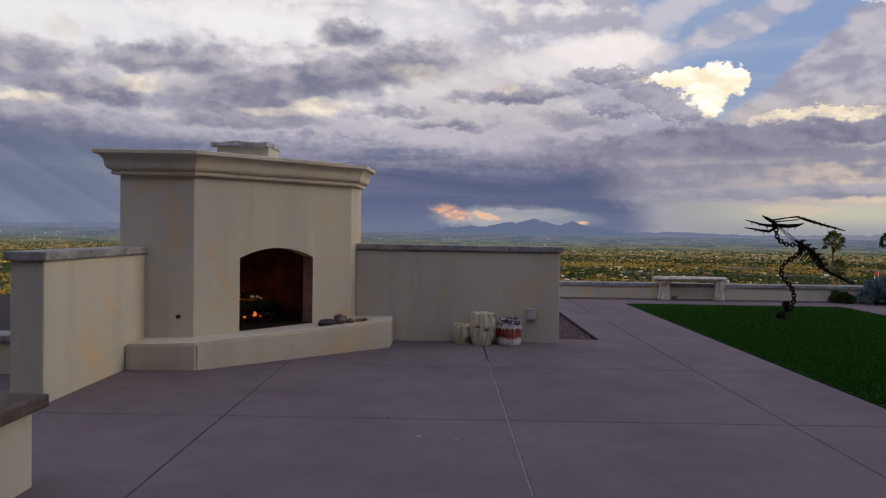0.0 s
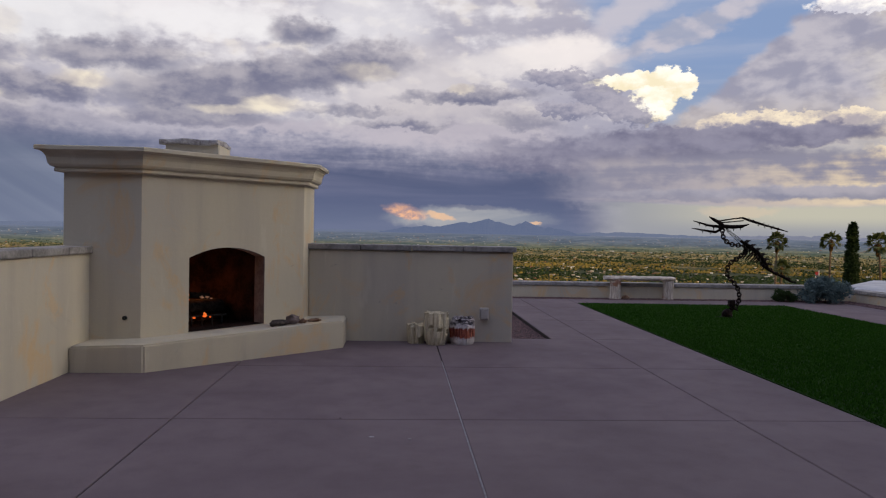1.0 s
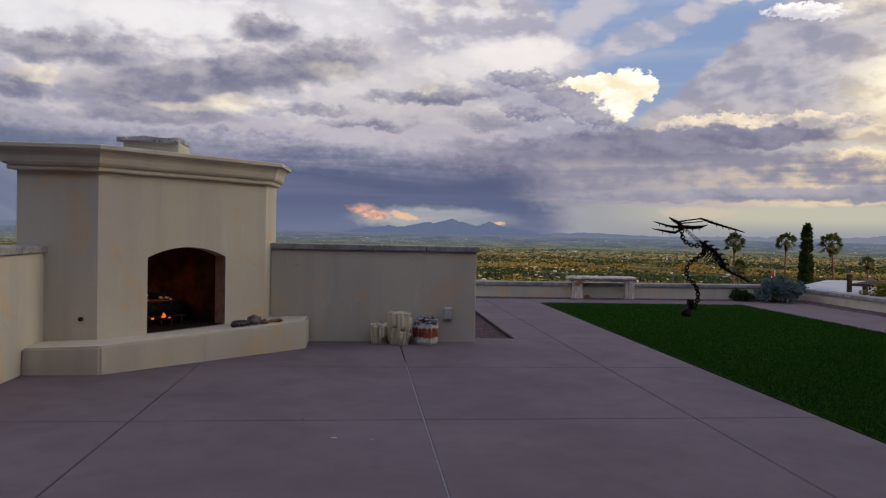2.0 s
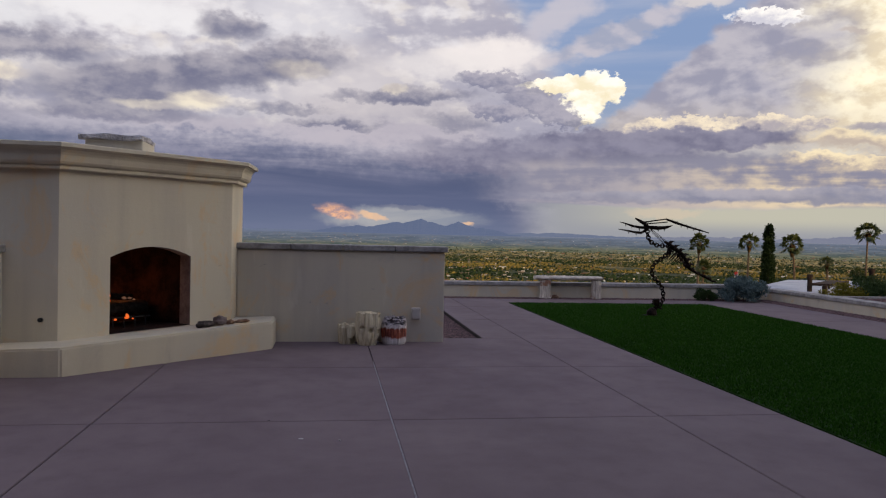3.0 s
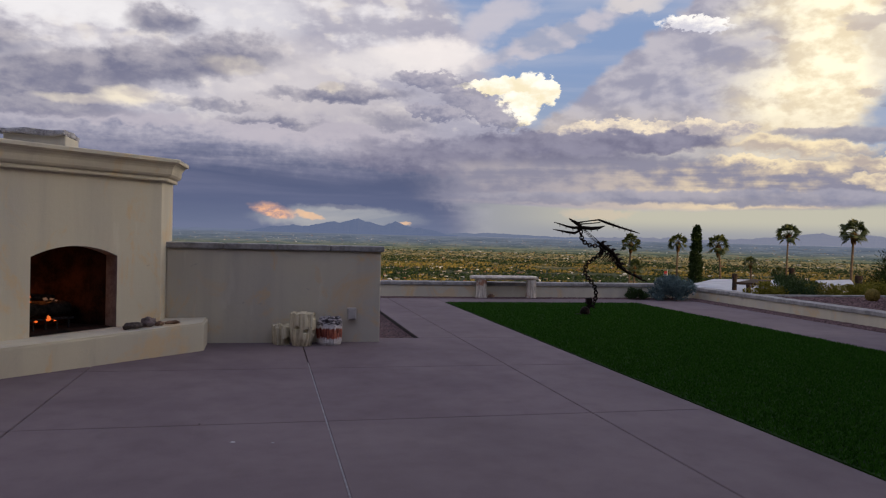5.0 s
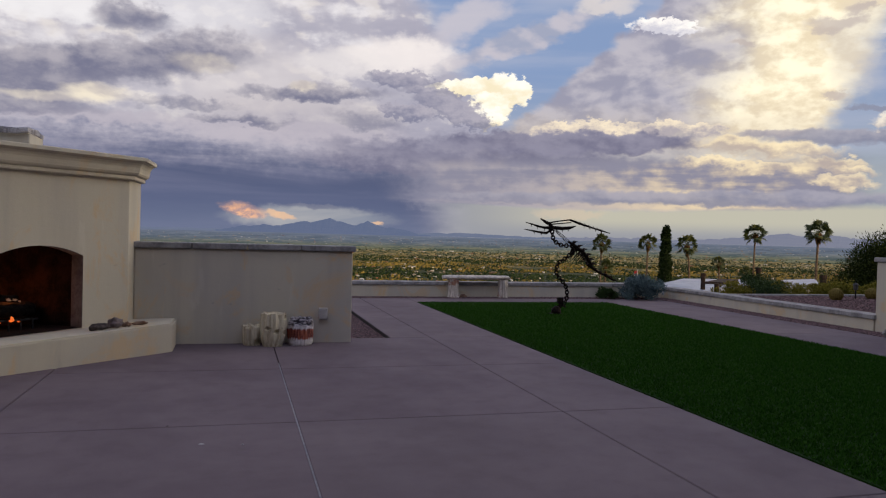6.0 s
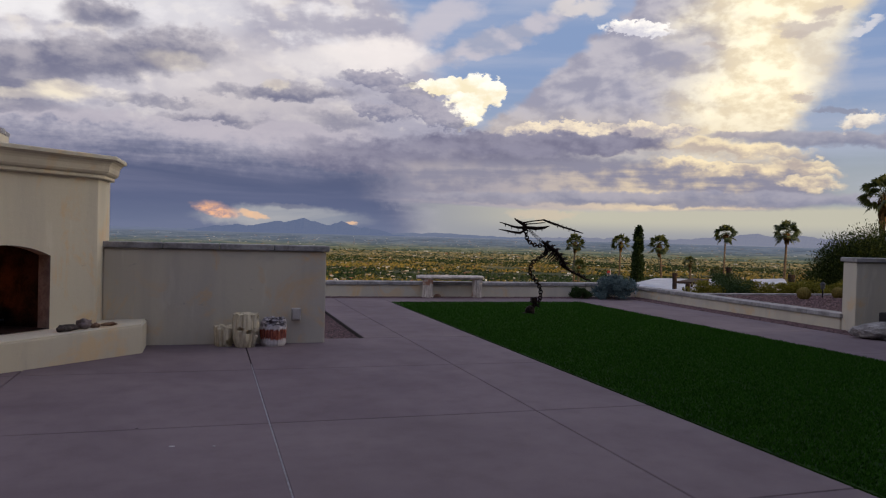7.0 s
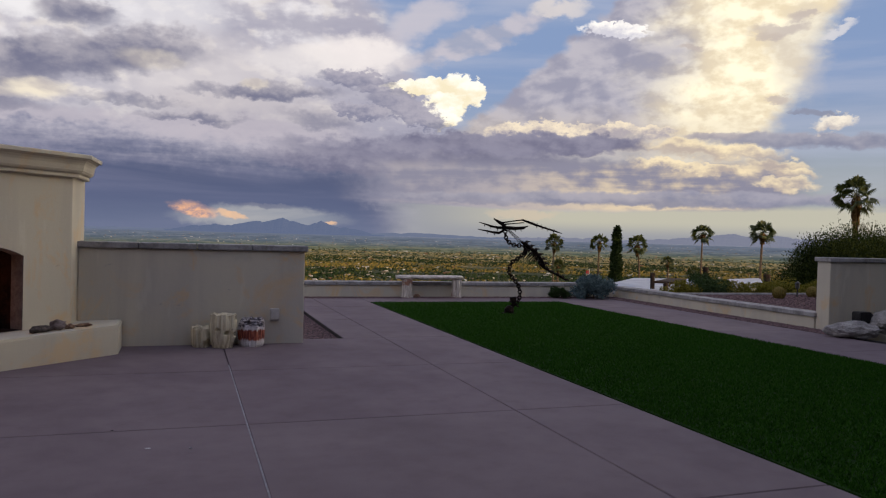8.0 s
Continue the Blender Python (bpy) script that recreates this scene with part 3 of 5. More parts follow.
GRASS = leafy("turf_blades", (0.013, 0.058, 0.002), (0.029, 0.095, 0.004), 0.8, 0.12)
TURF = plain("turf_backing", (0.007, 0.028, 0.002), (0.014, 0.042, 0.003), 3.0)
GRAVEL = plain("gravel", (0.08, 0.05, 0.05), (0.20, 0.135, 0.13), 25.0, 0.95, 0, 0.8, 0.02)
RUST = plain("rusted_iron", (0.008, 0.006, 0.006), (0.028, 0.017, 0.013), 20.0, 0.75, 0.5)
PALE_WOOD = plain("petrified_wood", (0.46, 0.39, 0.33), (0.78, 0.71, 0.63), 9.0, 0.85, 0, 0.8, 0.02)
STONE = plain("pale_stone", (0.20, 0.185, 0.18), (0.42, 0.39, 0.37), 5.0, 0.85, 0, 0.8, 0.03)
FLAGSTONE = plain("flagstone", (0.25, 0.23, 0.235), (0.56, 0.54, 0.56), 7.0, 0.85, 0, 0.8, 0.02)
PINK_STONE = plain("pinkish_stone", (0.12, 0.095, 0.09), (0.24, 0.19, 0.185), 14.0, 0.85, 0, 0.6, 0.02)
DARK_STONE = plain("dark_stone", (0.04, 0.035, 0.035), (0.15, 0.12, 0.11), 22.0, 0.8, 0, 0.8, 0.02)
RED_STONE = plain("red_stone", (0.16, 0.09, 0.06), (0.34, 0.22, 0.15), 15.0, 0.85, 0, 0.6, 0.02)
PLASTIC = plain("grey_plastic", (0.42, 0.39, 0.37), (0.52, 0.49, 0.47), 12.0, 0.5, 0, 0.05)
BLACK = plain("black_metal", (0.008, 0.008, 0.009), (0.02, 0.02, 0.022), 12.0, 0.5, 0.3, 0.1)
CHAR = plain("charred_log", (0.006, 0.005, 0.005), (0.03, 0.025, 0.022), 18.0, 0.95, 0, 1.0, 0.03)
TRUNK = plain("palm_trunk", (0.08, 0.055, 0.035), (0.20, 0.14, 0.09), 6.0, 0.9, 0, 0.8, 0.05)
SKIRT = leafy("dry_fronds", (0.06, 0.032, 0.012), (0.22, 0.125, 0.045), 0.8, 0.1)
FROND = leafy("palm_fronds", (0.018, 0.034, 0.008), (0.10, 0.110, 0.020), 0.55, 0.25)
WHITE_ROOF = plain("white_roof", (0.33, 0.35, 0.40), (0.46, 0.48, 0.52), 0.6, 0.7, 0, 0.1)


def tube(bm, path, radii, sides=7, caps=True):
    """A tapering tube through points."""
    pts = [Vector(p) for p in path]
    rows = []
    up = Vector((0.13, 0.21, 0.97))
    for i, p in enumerate(pts):
        d = (pts[min(i + 1, len(pts) - 1)] - pts[max(i - 1, 0)]).normalized()
        s = d.cross(up)
        s = s.normalized() if s.length > 1e-4 else Vector((1, 0, 0))
        t = s.cross(d)
        r = radii[i] if isinstance(radii, (list, tuple)) else radii
        rows.append([bm.verts.new(p + (s * math.cos(2 * math.pi * k / sides) + t * math.sin(2 * math.pi * k / sides)) * r) for k in range(sides)])
    for a, b in zip(rows, rows[1:]):
        for k in range(sides):
            bm.faces.new((a[k], a[(k + 1) % sides], b[(k + 1) % sides], b[k]))
    if caps:
        bm.faces.new(rows[0][::-1]), bm.faces.new(rows[-1])
    return bm


def stone(size, seed, detail=3, rough=0.18):
    """A rounded, uneven stone resting on z = 0."""
    bm = bmesh.new()
    bmesh.ops.create_icosphere(bm, subdivisions=detail, radius=0.5)
    s = Vector((seed * 3.1, seed * 1.3, seed * 0.7))
    for v in bm.verts:
        d = v.co.normalized()
        k = 1 + rough * 1.6 * noise.noise(d * 1.6 + s) + rough * 0.7 * noise.noise(d * 4.5 + s) + rough * 0.3 * noise.noise(d * 11 + s)
        v.co = Vector((v.co.x * size[0], v.co.y * size[1], max(v.co.z, -0.36) * size[2])) * k
    low = min(v.co.z for v in bm.verts)
    for v in bm.verts:
        v.co.z -= low
    return bm


def from_arrays(name, verts, faces, mat, label, category, kind="stuff", smooth=False):
    me = bpy.data.meshes.new(name)
    me.from_pydata(verts, [], faces)
    me.materials.append(mat)
    if smooth:
        me.shade_smooth()
    return tagged(new(name, me), label, category, kind=kind)


# ---- lawn and gravel ----
LAWN = (3.70, 8.08, -1.5, 15.15)
lawn_base = box(LAWN[0], LAWN[1], LAWN[2], LAWN[3], -0.045, 0.004)
tagged(finish("lawn", lawn_base, TURF), "dark green artificial turf lawn set into the concrete", "lawn", kind="structure")


def blades(count, seed):
    rng = np.random.default_rng(seed)
    # more blades on the stretch that lies open to view
    y = 15.14 - 16.6 * rng.random(count) ** 0.8
    x = LAWN[0] + 0.01 + (LAWN[1] - LAWN[0] - 0.02) * rng.random(count)
    a = rng.random(count) * 2 * np.pi
    h, w = 0.018 + 0.018 * rng.random(count), 0.004 + 0.005 * rng.random(count)
    lean = rng.normal(0, 0.014, (count, 2))
    v = np.zeros((count, 3, 3))
    v[:, 0] = np.stack([x - np.cos(a) * w, y - np.sin(a) * w, np.full(count, 0.003)], 1)
    v[:, 1] = np.stack([x + np.cos(a) * w, y + np.sin(a) * w, np.full(count, 0.003)], 1)
    v[:, 2] = np.stack([x + lean[:, 0], y + lean[:, 1], h], 1)
    f = np.arange(count * 3).reshape(-1, 3)
    from_arrays("grass", v.reshape(-1, 3).tolist(), f.tolist(), GRASS, "short dark green artificial turf blades on the lawn", "grass")


blades(330000, 4)


def gravel_bed(name, label, x0, x1, y0, y1, z, count, seed, size=0.022):
    bed = tagged(finish(name, box(x0, x1, y0, y1, z - 0.4, z, 0.0), GRAVEL), label, "gravel", kind="structure")
    rng = np.random.default_rng(seed)
    tmpl = bmesh.new()
    bmesh.ops.create_icosphere(tmpl, subdivisions=1, radius=1.0)
    tv = np.array([v.co[:] for v in tmpl.verts])
    tf = np.array([[v.index for v in f.verts] for f in tmpl.faces])
    tmpl.free()
    p = np.stack([x0 + (x1 - x0) * rng.random(count), y0 + (y1 - y0) * rng.random(count), np.full(count, z + 0.002)], 1)
    s = size * (0.5 + rng.random((count, 1, 3))) * np.array([1, 1, 0.65])
    v = tv[None] * s * (0.8 + 0.4 * rng.random((count, len(tv), 1))) + p[:, None]
    f = tf[None] + (np.arange(count) * len(tv))[:, None, None]
    from_arrays("gravel_stones", v.reshape(-1, 3).tolist(), f.reshape(-1, 3).tolist(), GRAVEL_STONES, "loose purple-brown crushed gravel stones", "gravel")
    return bed


def stones_mat():
    m, g = material("gravel_stones", 0.95)
    r = g.node("ShaderNodeNewGeometry").outputs["Random Per Island"]
    c = g.mix(r, (0.055, 0.034, 0.036), (0.23, 0.150, 0.150))
    g.link(c, g.bsdf.inputs["Base Color"])
    bump(g, g.noise(g.place, 80.0), 0.4, 0.01)
    return m


GRAVEL_STONES = stones_mat()
gravel_bed("gravel_bed_wall", "purple-brown gravel bed behind the garden wall", 1.485, 2.06, 9.94, 16.1, -0.055, 9000, 1, 0.014)
gravel_bed("gravel_bed_far", "purple-brown gravel strip under the far parapet", 1.485, 10.30, 16.11, 16.42, 0.0, 6000, 2, 0.015)
gravel_bed("gravel_bed_right", "purple-brown gravel strip under the low parapet", 9.86, 10.32, 9.0, 16.1, 0.0, 8000, 3, 0.015)
gravel_bed("gravel_bed_garden", "pinkish gravel garden beyond the low parapet", 10.61, 21.0, 10.06, 15.36, 0.14, 22000, 4, 0.022)
tagged(finish("kerb", box(10.62, 21.0, 15.365, 15.50, -0.3, 0.19, 0.015), CAP), "thin grey concrete kerb round the gravel garden", "kerb", kind="structure")
# The dark filler colour on this edging stands for the step's shadow.
tagged(finish("step_edge", box(2.064, 2.074, 9.94, 16.1, -0.3, -0.002, 0.004), JOINT), "edging strip beside the gravel bed, darkened to stand for shadow", "edging", kind="structure")
tagged(finish("joint_strip", box(0.4835, 0.4965, -1.5, 8.15, -0.047, -0.004, 0.003, 1), plain("sealant", (0.16, 0.15, 0.16), (0.34, 0.32, 0.33), 30.0, 0.6)), "pale sealant strip in the long paving joint", "joint", kind="structure")

# ---- fireplace furniture ----
flue = bmesh.new()
box(-2.655, -2.055, 8.6, 9.15, 2.18, 2.358, 0.012, 1, flue)
part("flue", flue, STUCCO, fireplace, "short stucco flue")
bm = box(-2.715, -2.05, 8.54, 9.22, 2.352, 2.412, 0.016, 2)
bmesh.ops.subdivide_edges(bm, edges=list(bm.edges), cuts=6, use_grid_fill=True)
roughen(bm, 0.020, 5.0, 3.0)
roughen(bm, 0.010, 17.0, 1.0)
for v in bm.verts:
    v.co.z += 0.02 * (v.co.x + 2.38) * (1 if v.co.x < -2.38 else -0.6)
part("flue_cap", bm, FLAGSTONE, fireplace, "rough flat grey flagstone")
bm = bmesh.new()
tube(bm, [(-2.79, 7.76, 0.475), (-2.79, 7.80, 0.475)], 0.022, 10)
tube(bm, [(-2.79, 7.735, 0.475), (-2.79, 7.765, 0.475)], 0.012, 8)
part("gas_key", bm, BLACK, fireplace, "round dark gas valve key")


def at_mouth(u, back, z):
    return on_front(u, z, back)


log_set = thing("log_set", "charred gas logs on an iron grate, glowing in the firebox", "fire logs", at=at_mouth(1.0, 0.5, 0.26))
origin = log_set.location.copy()
for (u0, b0, z0), (u1, b1, z1), r in (((0.56, 0.42, 0.50), (1.24, 0.50, 0.49), 0.085), ((0.70, 0.66, 0.52), (1.28, 0.62, 0.50), 0.075), ((0.62, 0.58, 0.66), (1.05, 0.44, 0.61), 0.045)):
    a, b = at_mouth(u0, b0, z0) - origin, at_mouth(u1, b1, z1) - origin
    bm = tube(bmesh.new(), [a.lerp(b, k / 7) for k in range(8)], [r * (0.85 + 0.25 * noise.noise(Vector((k * 0.9, u0 * 9, r)))) for k in range(8)], 10)
    roughen(bm, 0.014, 9.0, u0)
    part("log", bm, CHAR, log_set, smooth=True)
bm = bmesh.new()
for k in range(5):
    u = 0.66 + k * 0.13
    tube(bm, [at_mouth(u, 0.38, 0.255) - origin, at_mouth(u, 0.38, 0.40) - origin, at_mouth(u, 0.75, 0.40) - origin], 0.011, 6)
tube(bm, [at_mouth(0.6, 0.40, 0.39) - origin, at_mouth(1.25, 0.40, 0.39) - origin], 0.012, 6)
part("grate", bm, BLACK, log_set)
EMBER, FLAME = glow("ember", (1.0, 0.15, 0.02), 0.9), glow("flame", (1.0, 0.26, 0.05), 0.5)
PALE_EMBER = glow("ash_ember", (0.60, 0.33, 0.19), 0.10)
for u, b, z, s, mat in ((0.68, 0.33, 0.372, 0.026, EMBER), (0.79, 0.33, 0.375, 0.030, EMBER), (0.92, 0.33, 0.385, 0.036, EMBER), (1.0, 0.34, 0.375, 0.018, EMBER), (0.60, 0.34, 0.372, 0.018, EMBER), (0.70, 0.36, 0.60, 0.032, EMBER), (0.74, 0.36, 0.585, 0.018, EMBER),
                        (0.90, 0.35, 0.60, 0.045, PALE_EMBER), (0.965, 0.35, 0.60, 0.034, PALE_EMBER), (1.02, 0.36, 0.585, 0.024, PALE_EMBER), (0.63, 0.36, 0.58, 0.030, PALE_EMBER)):
    bm = stone((s * 1.15, s * 0.9, s * 0.75), u * 7 + z, 2, 0.45)
    bmesh.ops.translate(bm, verts=bm.verts, vec=at_mouth(u, b, z) - origin)
    part("ember", bm, mat, log_set, "glowing orange ember")
for u, b, z, h in ((0.72, 0.37, 0.63, 0.09), (0.65, 0.38, 0.60, 0.06), (0.93, 0.34, 0.40, 0.045)):
    bm = tube(bmesh.new(), [at_mouth(u + 0.012 * math.sin(k * 1.3), b, z + h * k / 5) - origin for k in range(6)], [0.016, 0.022, 0.018, 0.013, 0.007, 0.002], 7)
    part("flame", bm, FLAME, log_set, "small orange gas flame")
fire = new("fire_light", bpy.data.lights.new("fire_light", "POINT"))
fire.data.energy, fire.data.color, fire.data.shadow_soft_size = 2.2, (1.0, 0.28, 0.07), 0.06
fire.location = at_mouth(1.05, 0.60, 0.42) + Vector((0, 0, 0.25))

for x, y, size, mat, label in ((-1.37, 8.60, (0.21, 0.12, 0.075), DARK_STONE, "flat dark stone lying on the hearth"), (-1.23, 8.74, (0.16, 0.13, 0.115), PINK_STONE, "lumpy pinkish-grey stone lying on the hearth"),
                              (-1.12, 8.84, (0.10, 0.08, 0.06), RED_STONE, "small brown stone lying on the hearth"), (-1.0, 8.97, (0.18, 0.08, 0.045), RED_STONE, "thin reddish stone slab lying on the hearth")):
    bm = stone(size, x * 5 + y, 3, 0.3)
    ob = finish("stone", bm, mat, smooth=True)
    ob.location, ob.rotation_euler = (x, y, hearth_top(x, y) - 0.004), (0, 0, 0.7)
    tagged(ob, label, "stone", "stones on the hearth")


# ---- petrified wood stumps, outlet box ----
def stump(radius, height, seed, sides=56, rings=20, top_noise=0.05, flute=0.11, taper=((0, 1), (1, 1)), bites=()):
    """A petrified stump: fluted sides, a broken top, and hollows bitten out at (bearing, height, width, depth)."""
    bm = bmesh.new()
    rows = []
    s = Vector((seed, seed * 2.3, 0))
    for j in range(rings + 1):
        f = j / rings
        row = []
        for k in range(sides):
            a = 2 * math.pi * k / sides
            d = Vector((math.cos(a), math.sin(a), 0))
            r = radius * np.interp(f, [p for p, _ in taper], [q for _, q in taper])
            r *= 1 + flute * noise.noise(d * 2.1 + s) + flute * 0.7 * noise.noise(d * 7 + s + Vector((0, 0, f * 0.8))) + 0.04 * noise.noise(d * 4 + s + Vector((0, 0, f * 6)))
            for ba, bz, bw, bd in bites:
                gap = abs((a - ba + math.pi) % (2 * math.pi) - math.pi) * radius
                q = (gap / (bw * 0.9)) ** 2 + ((f * height - bz) / (bw * 0.6)) ** 2
                r -= 1.7 * bd * max(0.0, 1 - q * q)
            z = height * f + (top_noise * noise.noise(d * 1.7 + s) + top_noise * 0.5 * noise.noise(d * 6 + s)) * max(0.0, f * 2 - 1)
            row.append(bm.verts.new((d.x * r, d.y * r, z)))
        rows.append(row)
    for a, b in zip(rows, rows[1:]):
        for k in range(sides):
            bm.faces.new((a[k], a[(k + 1) % sides], b[(k + 1) % sides], b[k]))
    bm.faces.new(rows[0][::-1])
    inner = [bm.verts.new(v.co * 0.55 + Vector((0, 0, height * 0.45 + 0.3 * top_noise * noise.noise(v.co * 30)))) for v in rows[-1]]
    mid = bm.verts.new((0, 0, height * 0.99))
    for k in range(sides):
        n = (k + 1) % sides
        bm.faces.new((rows[-1][k], rows[-1][n], inner[n], inner[k]))
        bm.faces.new((inner[k], inner[n], mid))
    return bm


def stump_mat(name, a, b, pits):
    m, g = material(name, 0.85)
    grain = g.noise(stretched(g, g.pos, 26.0, 26.0, 2.2), 1.0, 6.0, 0.65)
    c = g.mix(g.smooth(grain, 0.35, 0.65), a, b)
    c = g.mix(g.smooth(g.noise(stretched(g, g.pos, 7.0, 7.0, 14.0), 1.0, 3.0, 0.5), 0.66, 0.70), c, pits)
    g.link(c, g.bsdf.inputs["Base Color"])
    bump(g, grain, 0.7, 0.02)
    return m


def banded_mat():
    """Dark folded crown, white, streaked rusty red, white foot: the bands of a split petrified log."""
    m, g = material("banded_petrified_wood", 0.6)
    sep = g.node("ShaderNodeSeparateXYZ")
    g.link(g.pos, sep.inputs[0])
    streaks = g.noise(stretched(g, g.pos, 34.0, 34.0, 3.5), 1.0, 5.0, 0.7)
    h = g.math("ADD", sep.outputs[2], g.math("MULTIPLY", g.math("SUBTRACT", streaks, 0.5), 0.13))
    folds = g.noise(stretched(g, g.pos, 9.0, 9.0, 40.0), 1.0, 4.0, 0.6, 0.8)
    red = g.mix(g.smooth(streaks, 0.38, 0.60), (0.13, 0.022, 0.016), (0.42, 0.11, 0.06))
    c = g.mix(g.smooth(h, 0.075, 0.095), (0.62, 0.57, 0.57), red)
    c = g.mix(g.smooth(h, 0.200, 0.215), c, (0.58, 0.53, 0.54))
    c = g.mix(g.smooth(h, 0.235, 0.260), c, g.mix(g.smooth(folds, 0.44, 0.56), (0.045, 0.035, 0.045), (0.40, 0.36, 0.38)))
    c = g.mix(g.math("MULTIPLY", g.smooth(streaks, 0.62, 0.70), 0.7), c, (0.60, 0.52, 0.50))
    g.link(c, g.bsdf.inputs["Base Color"])
    bump(g, g.math("ADD", streaks, folds), 0.6, 0.012)
    return m


CREAM_WOOD = stump_mat("cream_petrified_wood", (0.47, 0.39, 0.26), (0.76, 0.69, 0.51), (0.30, 0.25, 0.18))
SIDE = -math.pi / 2
for x, y, r, h, seed, flute, top_noise, taper, bites, mat, label in (
        (0.235, 9.44, 0.105, 0.235, 3.0, 0.20, 0.035, ((0, 0.88), (0.15, 1.0), (1, 1.04)), ((SIDE + 0.95, 0.05, 0.085, 0.06), (SIDE - 0.5, 0.23, 0.05, 0.03)), CREAM_WOOD, "small cream petrified wood stump standing against the wall"),
        (0.485, 9.36, 0.155, 0.40, 8.0, 0.13, 0.022, ((0, 0.74), (0.22, 0.92), (0.6, 1.02), (1, 0.95)), ((SIDE + 0.25, 0.19, 0.040, 0.04), (SIDE + 0.95, 0.175, 0.045, 0.05), (SIDE - 0.5, 0.225, 0.035, 0.035), (SIDE + 1.25, 0.06, 0.10, 0.05), (SIDE + 1.1, 0.35, 0.045, 0.04)), CREAM_WOOD, "tall cream petrified wood stump with dark hollows"),
        (0.82, 9.43, 0.150, 0.330, 6.0, 0.10, 0.045, ((0, 0.90), (0.1, 0.98), (0.65, 1.03), (0.8, 1.0), (0.93, 0.90), (1, 0.76)), ((SIDE - 0.4, 0.29, 0.05, 0.02), (SIDE + 0.5, 0.27, 0.05, 0.018)), banded_mat(), "red, white and black banded petrified wood stump")):
    ob = finish("petrified_stump", stump(r, h, seed, top_noise=top_noise, flute=flute, taper=taper, bites=bites), mat, smooth=False)
    ob.location = (x, y, 0.0)
    tagged(ob, label, "petrified wood", "petrified stumps")
outlet = thing("outlet_box", "small grey weatherproof outlet box fixed to the garden wall", "outlet", at=(1.108, 9.578, 0.37))
part("cover", box(-0.058, 0.058, -0.075, 0.0, -0.078, 0.078, 0.018, 3), PLASTIC, outlet)
part("lid", box(-0.048, 0.048, -0.086, -0.076, -0.06, 0.066, 0.008, 2), PLASTIC, outlet)
part("hinge", tube(bmesh.new(), [(-0.04, -0.078, 0.07), (0.04, -0.078, 0.07)], 0.006), PLASTIC, outlet)
for x, y, s in ((-0.166, 5.10, 0.022), (0.094, 5.05, 0.012), (-0.42, 5.61, 0.010)):
    ob = finish("leaf_litter", stone((s * 1.8, s, 0.006), x, 2, 0.3), plain("pale_scrap", (0.42, 0.40, 0.40), (0.55, 0.52, 0.52), 40.0) if s > 0.011 else DARK_STONE)
    ob.location = (x, y, 0.0)
    tagged(ob, "tiny pale scrap lying on the concrete" if s > 0.011 else "tiny dark pebble lying on the concrete", "litter")

# ---- bench of petrified wood ----
def leg_mat():
    m, g = material("stained_petrified_wood", 0.85)
    grain = g.noise(stretched(g, g.place, 22.0, 22.0, 3.0), 1.0, 6.0, 0.65)
    rusty = g.noise(g.place, 4.5, 4.0, 0.6)
    c = g.mix(g.smooth(grain, 0.35, 0.65), (0.40, 0.34, 0.29), (0.74, 0.68, 0.60))
    c = g.mix(g.math("MULTIPLY", g.smooth(rusty, 0.56, 0.66), 0.8), c, (0.30, 0.11, 0.05))
    g.link(c, g.bsdf.inputs["Base Color"])
    bump(g, grain, 0.8, 0.02)
    return m


BENCH_LEG = leg_mat()
bench = thing("stone_bench", "rough pale petrified wood bench standing before the far parapet", "bench", at=(5.35, 16.30, 0))
bm = stone((1.68, 0.32, 0.13), 2.0, 4, 0.07)
for v in bm.verts:
    v.co.x = math.copysign(min(abs(v.co.x) * 1.25, 0.80 + 0.03 * noise.noise(v.co * 6)), v.co.x)
    v.co.z = 0.415 + min(v.co.z, 0.095)
part("seat", bm, PALE_WOOD, bench, "rough pale stone slab", True)
for x, r in ((-0.53, 0.12), (0.66, 0.105)):
    bm = stump(r, 0.43, x * 3 + 5, flute=0.22, taper=((0, 1.1), (0.3, 0.95), (1, 1.0)))
    bmesh.ops.translate(bm, verts=bm.verts, vec=(x, -0.01, 0))
    part("leg", bm, BENCH_LEG, bench, "fluted pale stump with rusty stains")
ob = finish("stone", stone((0.16, 0.11, 0.09), 4.4, 3, 0.25), RED_STONE, smooth=True)
ob.location = (5.05, 16.30, 0.0)
tagged(ob, "small reddish stone lying under the bench", "stone")


# ---- iron bird skeleton ----
def link_ring(bm, centre, direction, side, length, radius, wire):
    """One oval chain link."""
    d, s = direction.normalized(), side.normalized()
    n = d.cross(s).normalized()
    rows = []
    for k in range(12):
        a = 2 * math.pi * k / 12
        c = centre + d * math.cos(a) * length + s * math.sin(a) * radius
        o = (d * math.cos(a) / length + s * math.sin(a) / radius).normalized()
        rows.append([bm.verts.new(c + (o * math.cos(b) + n * math.sin(b)) * wire) for b in (0, 1.2566, 2.5133, 3.7699, 5.0265)])
    for i in range(12):
        p, q = rows[i], rows[(i + 1) % 12]
        for k in range(5):
            bm.faces.new((p[k], p[(k + 1) % 5], q[(k + 1) % 5], q[k]))


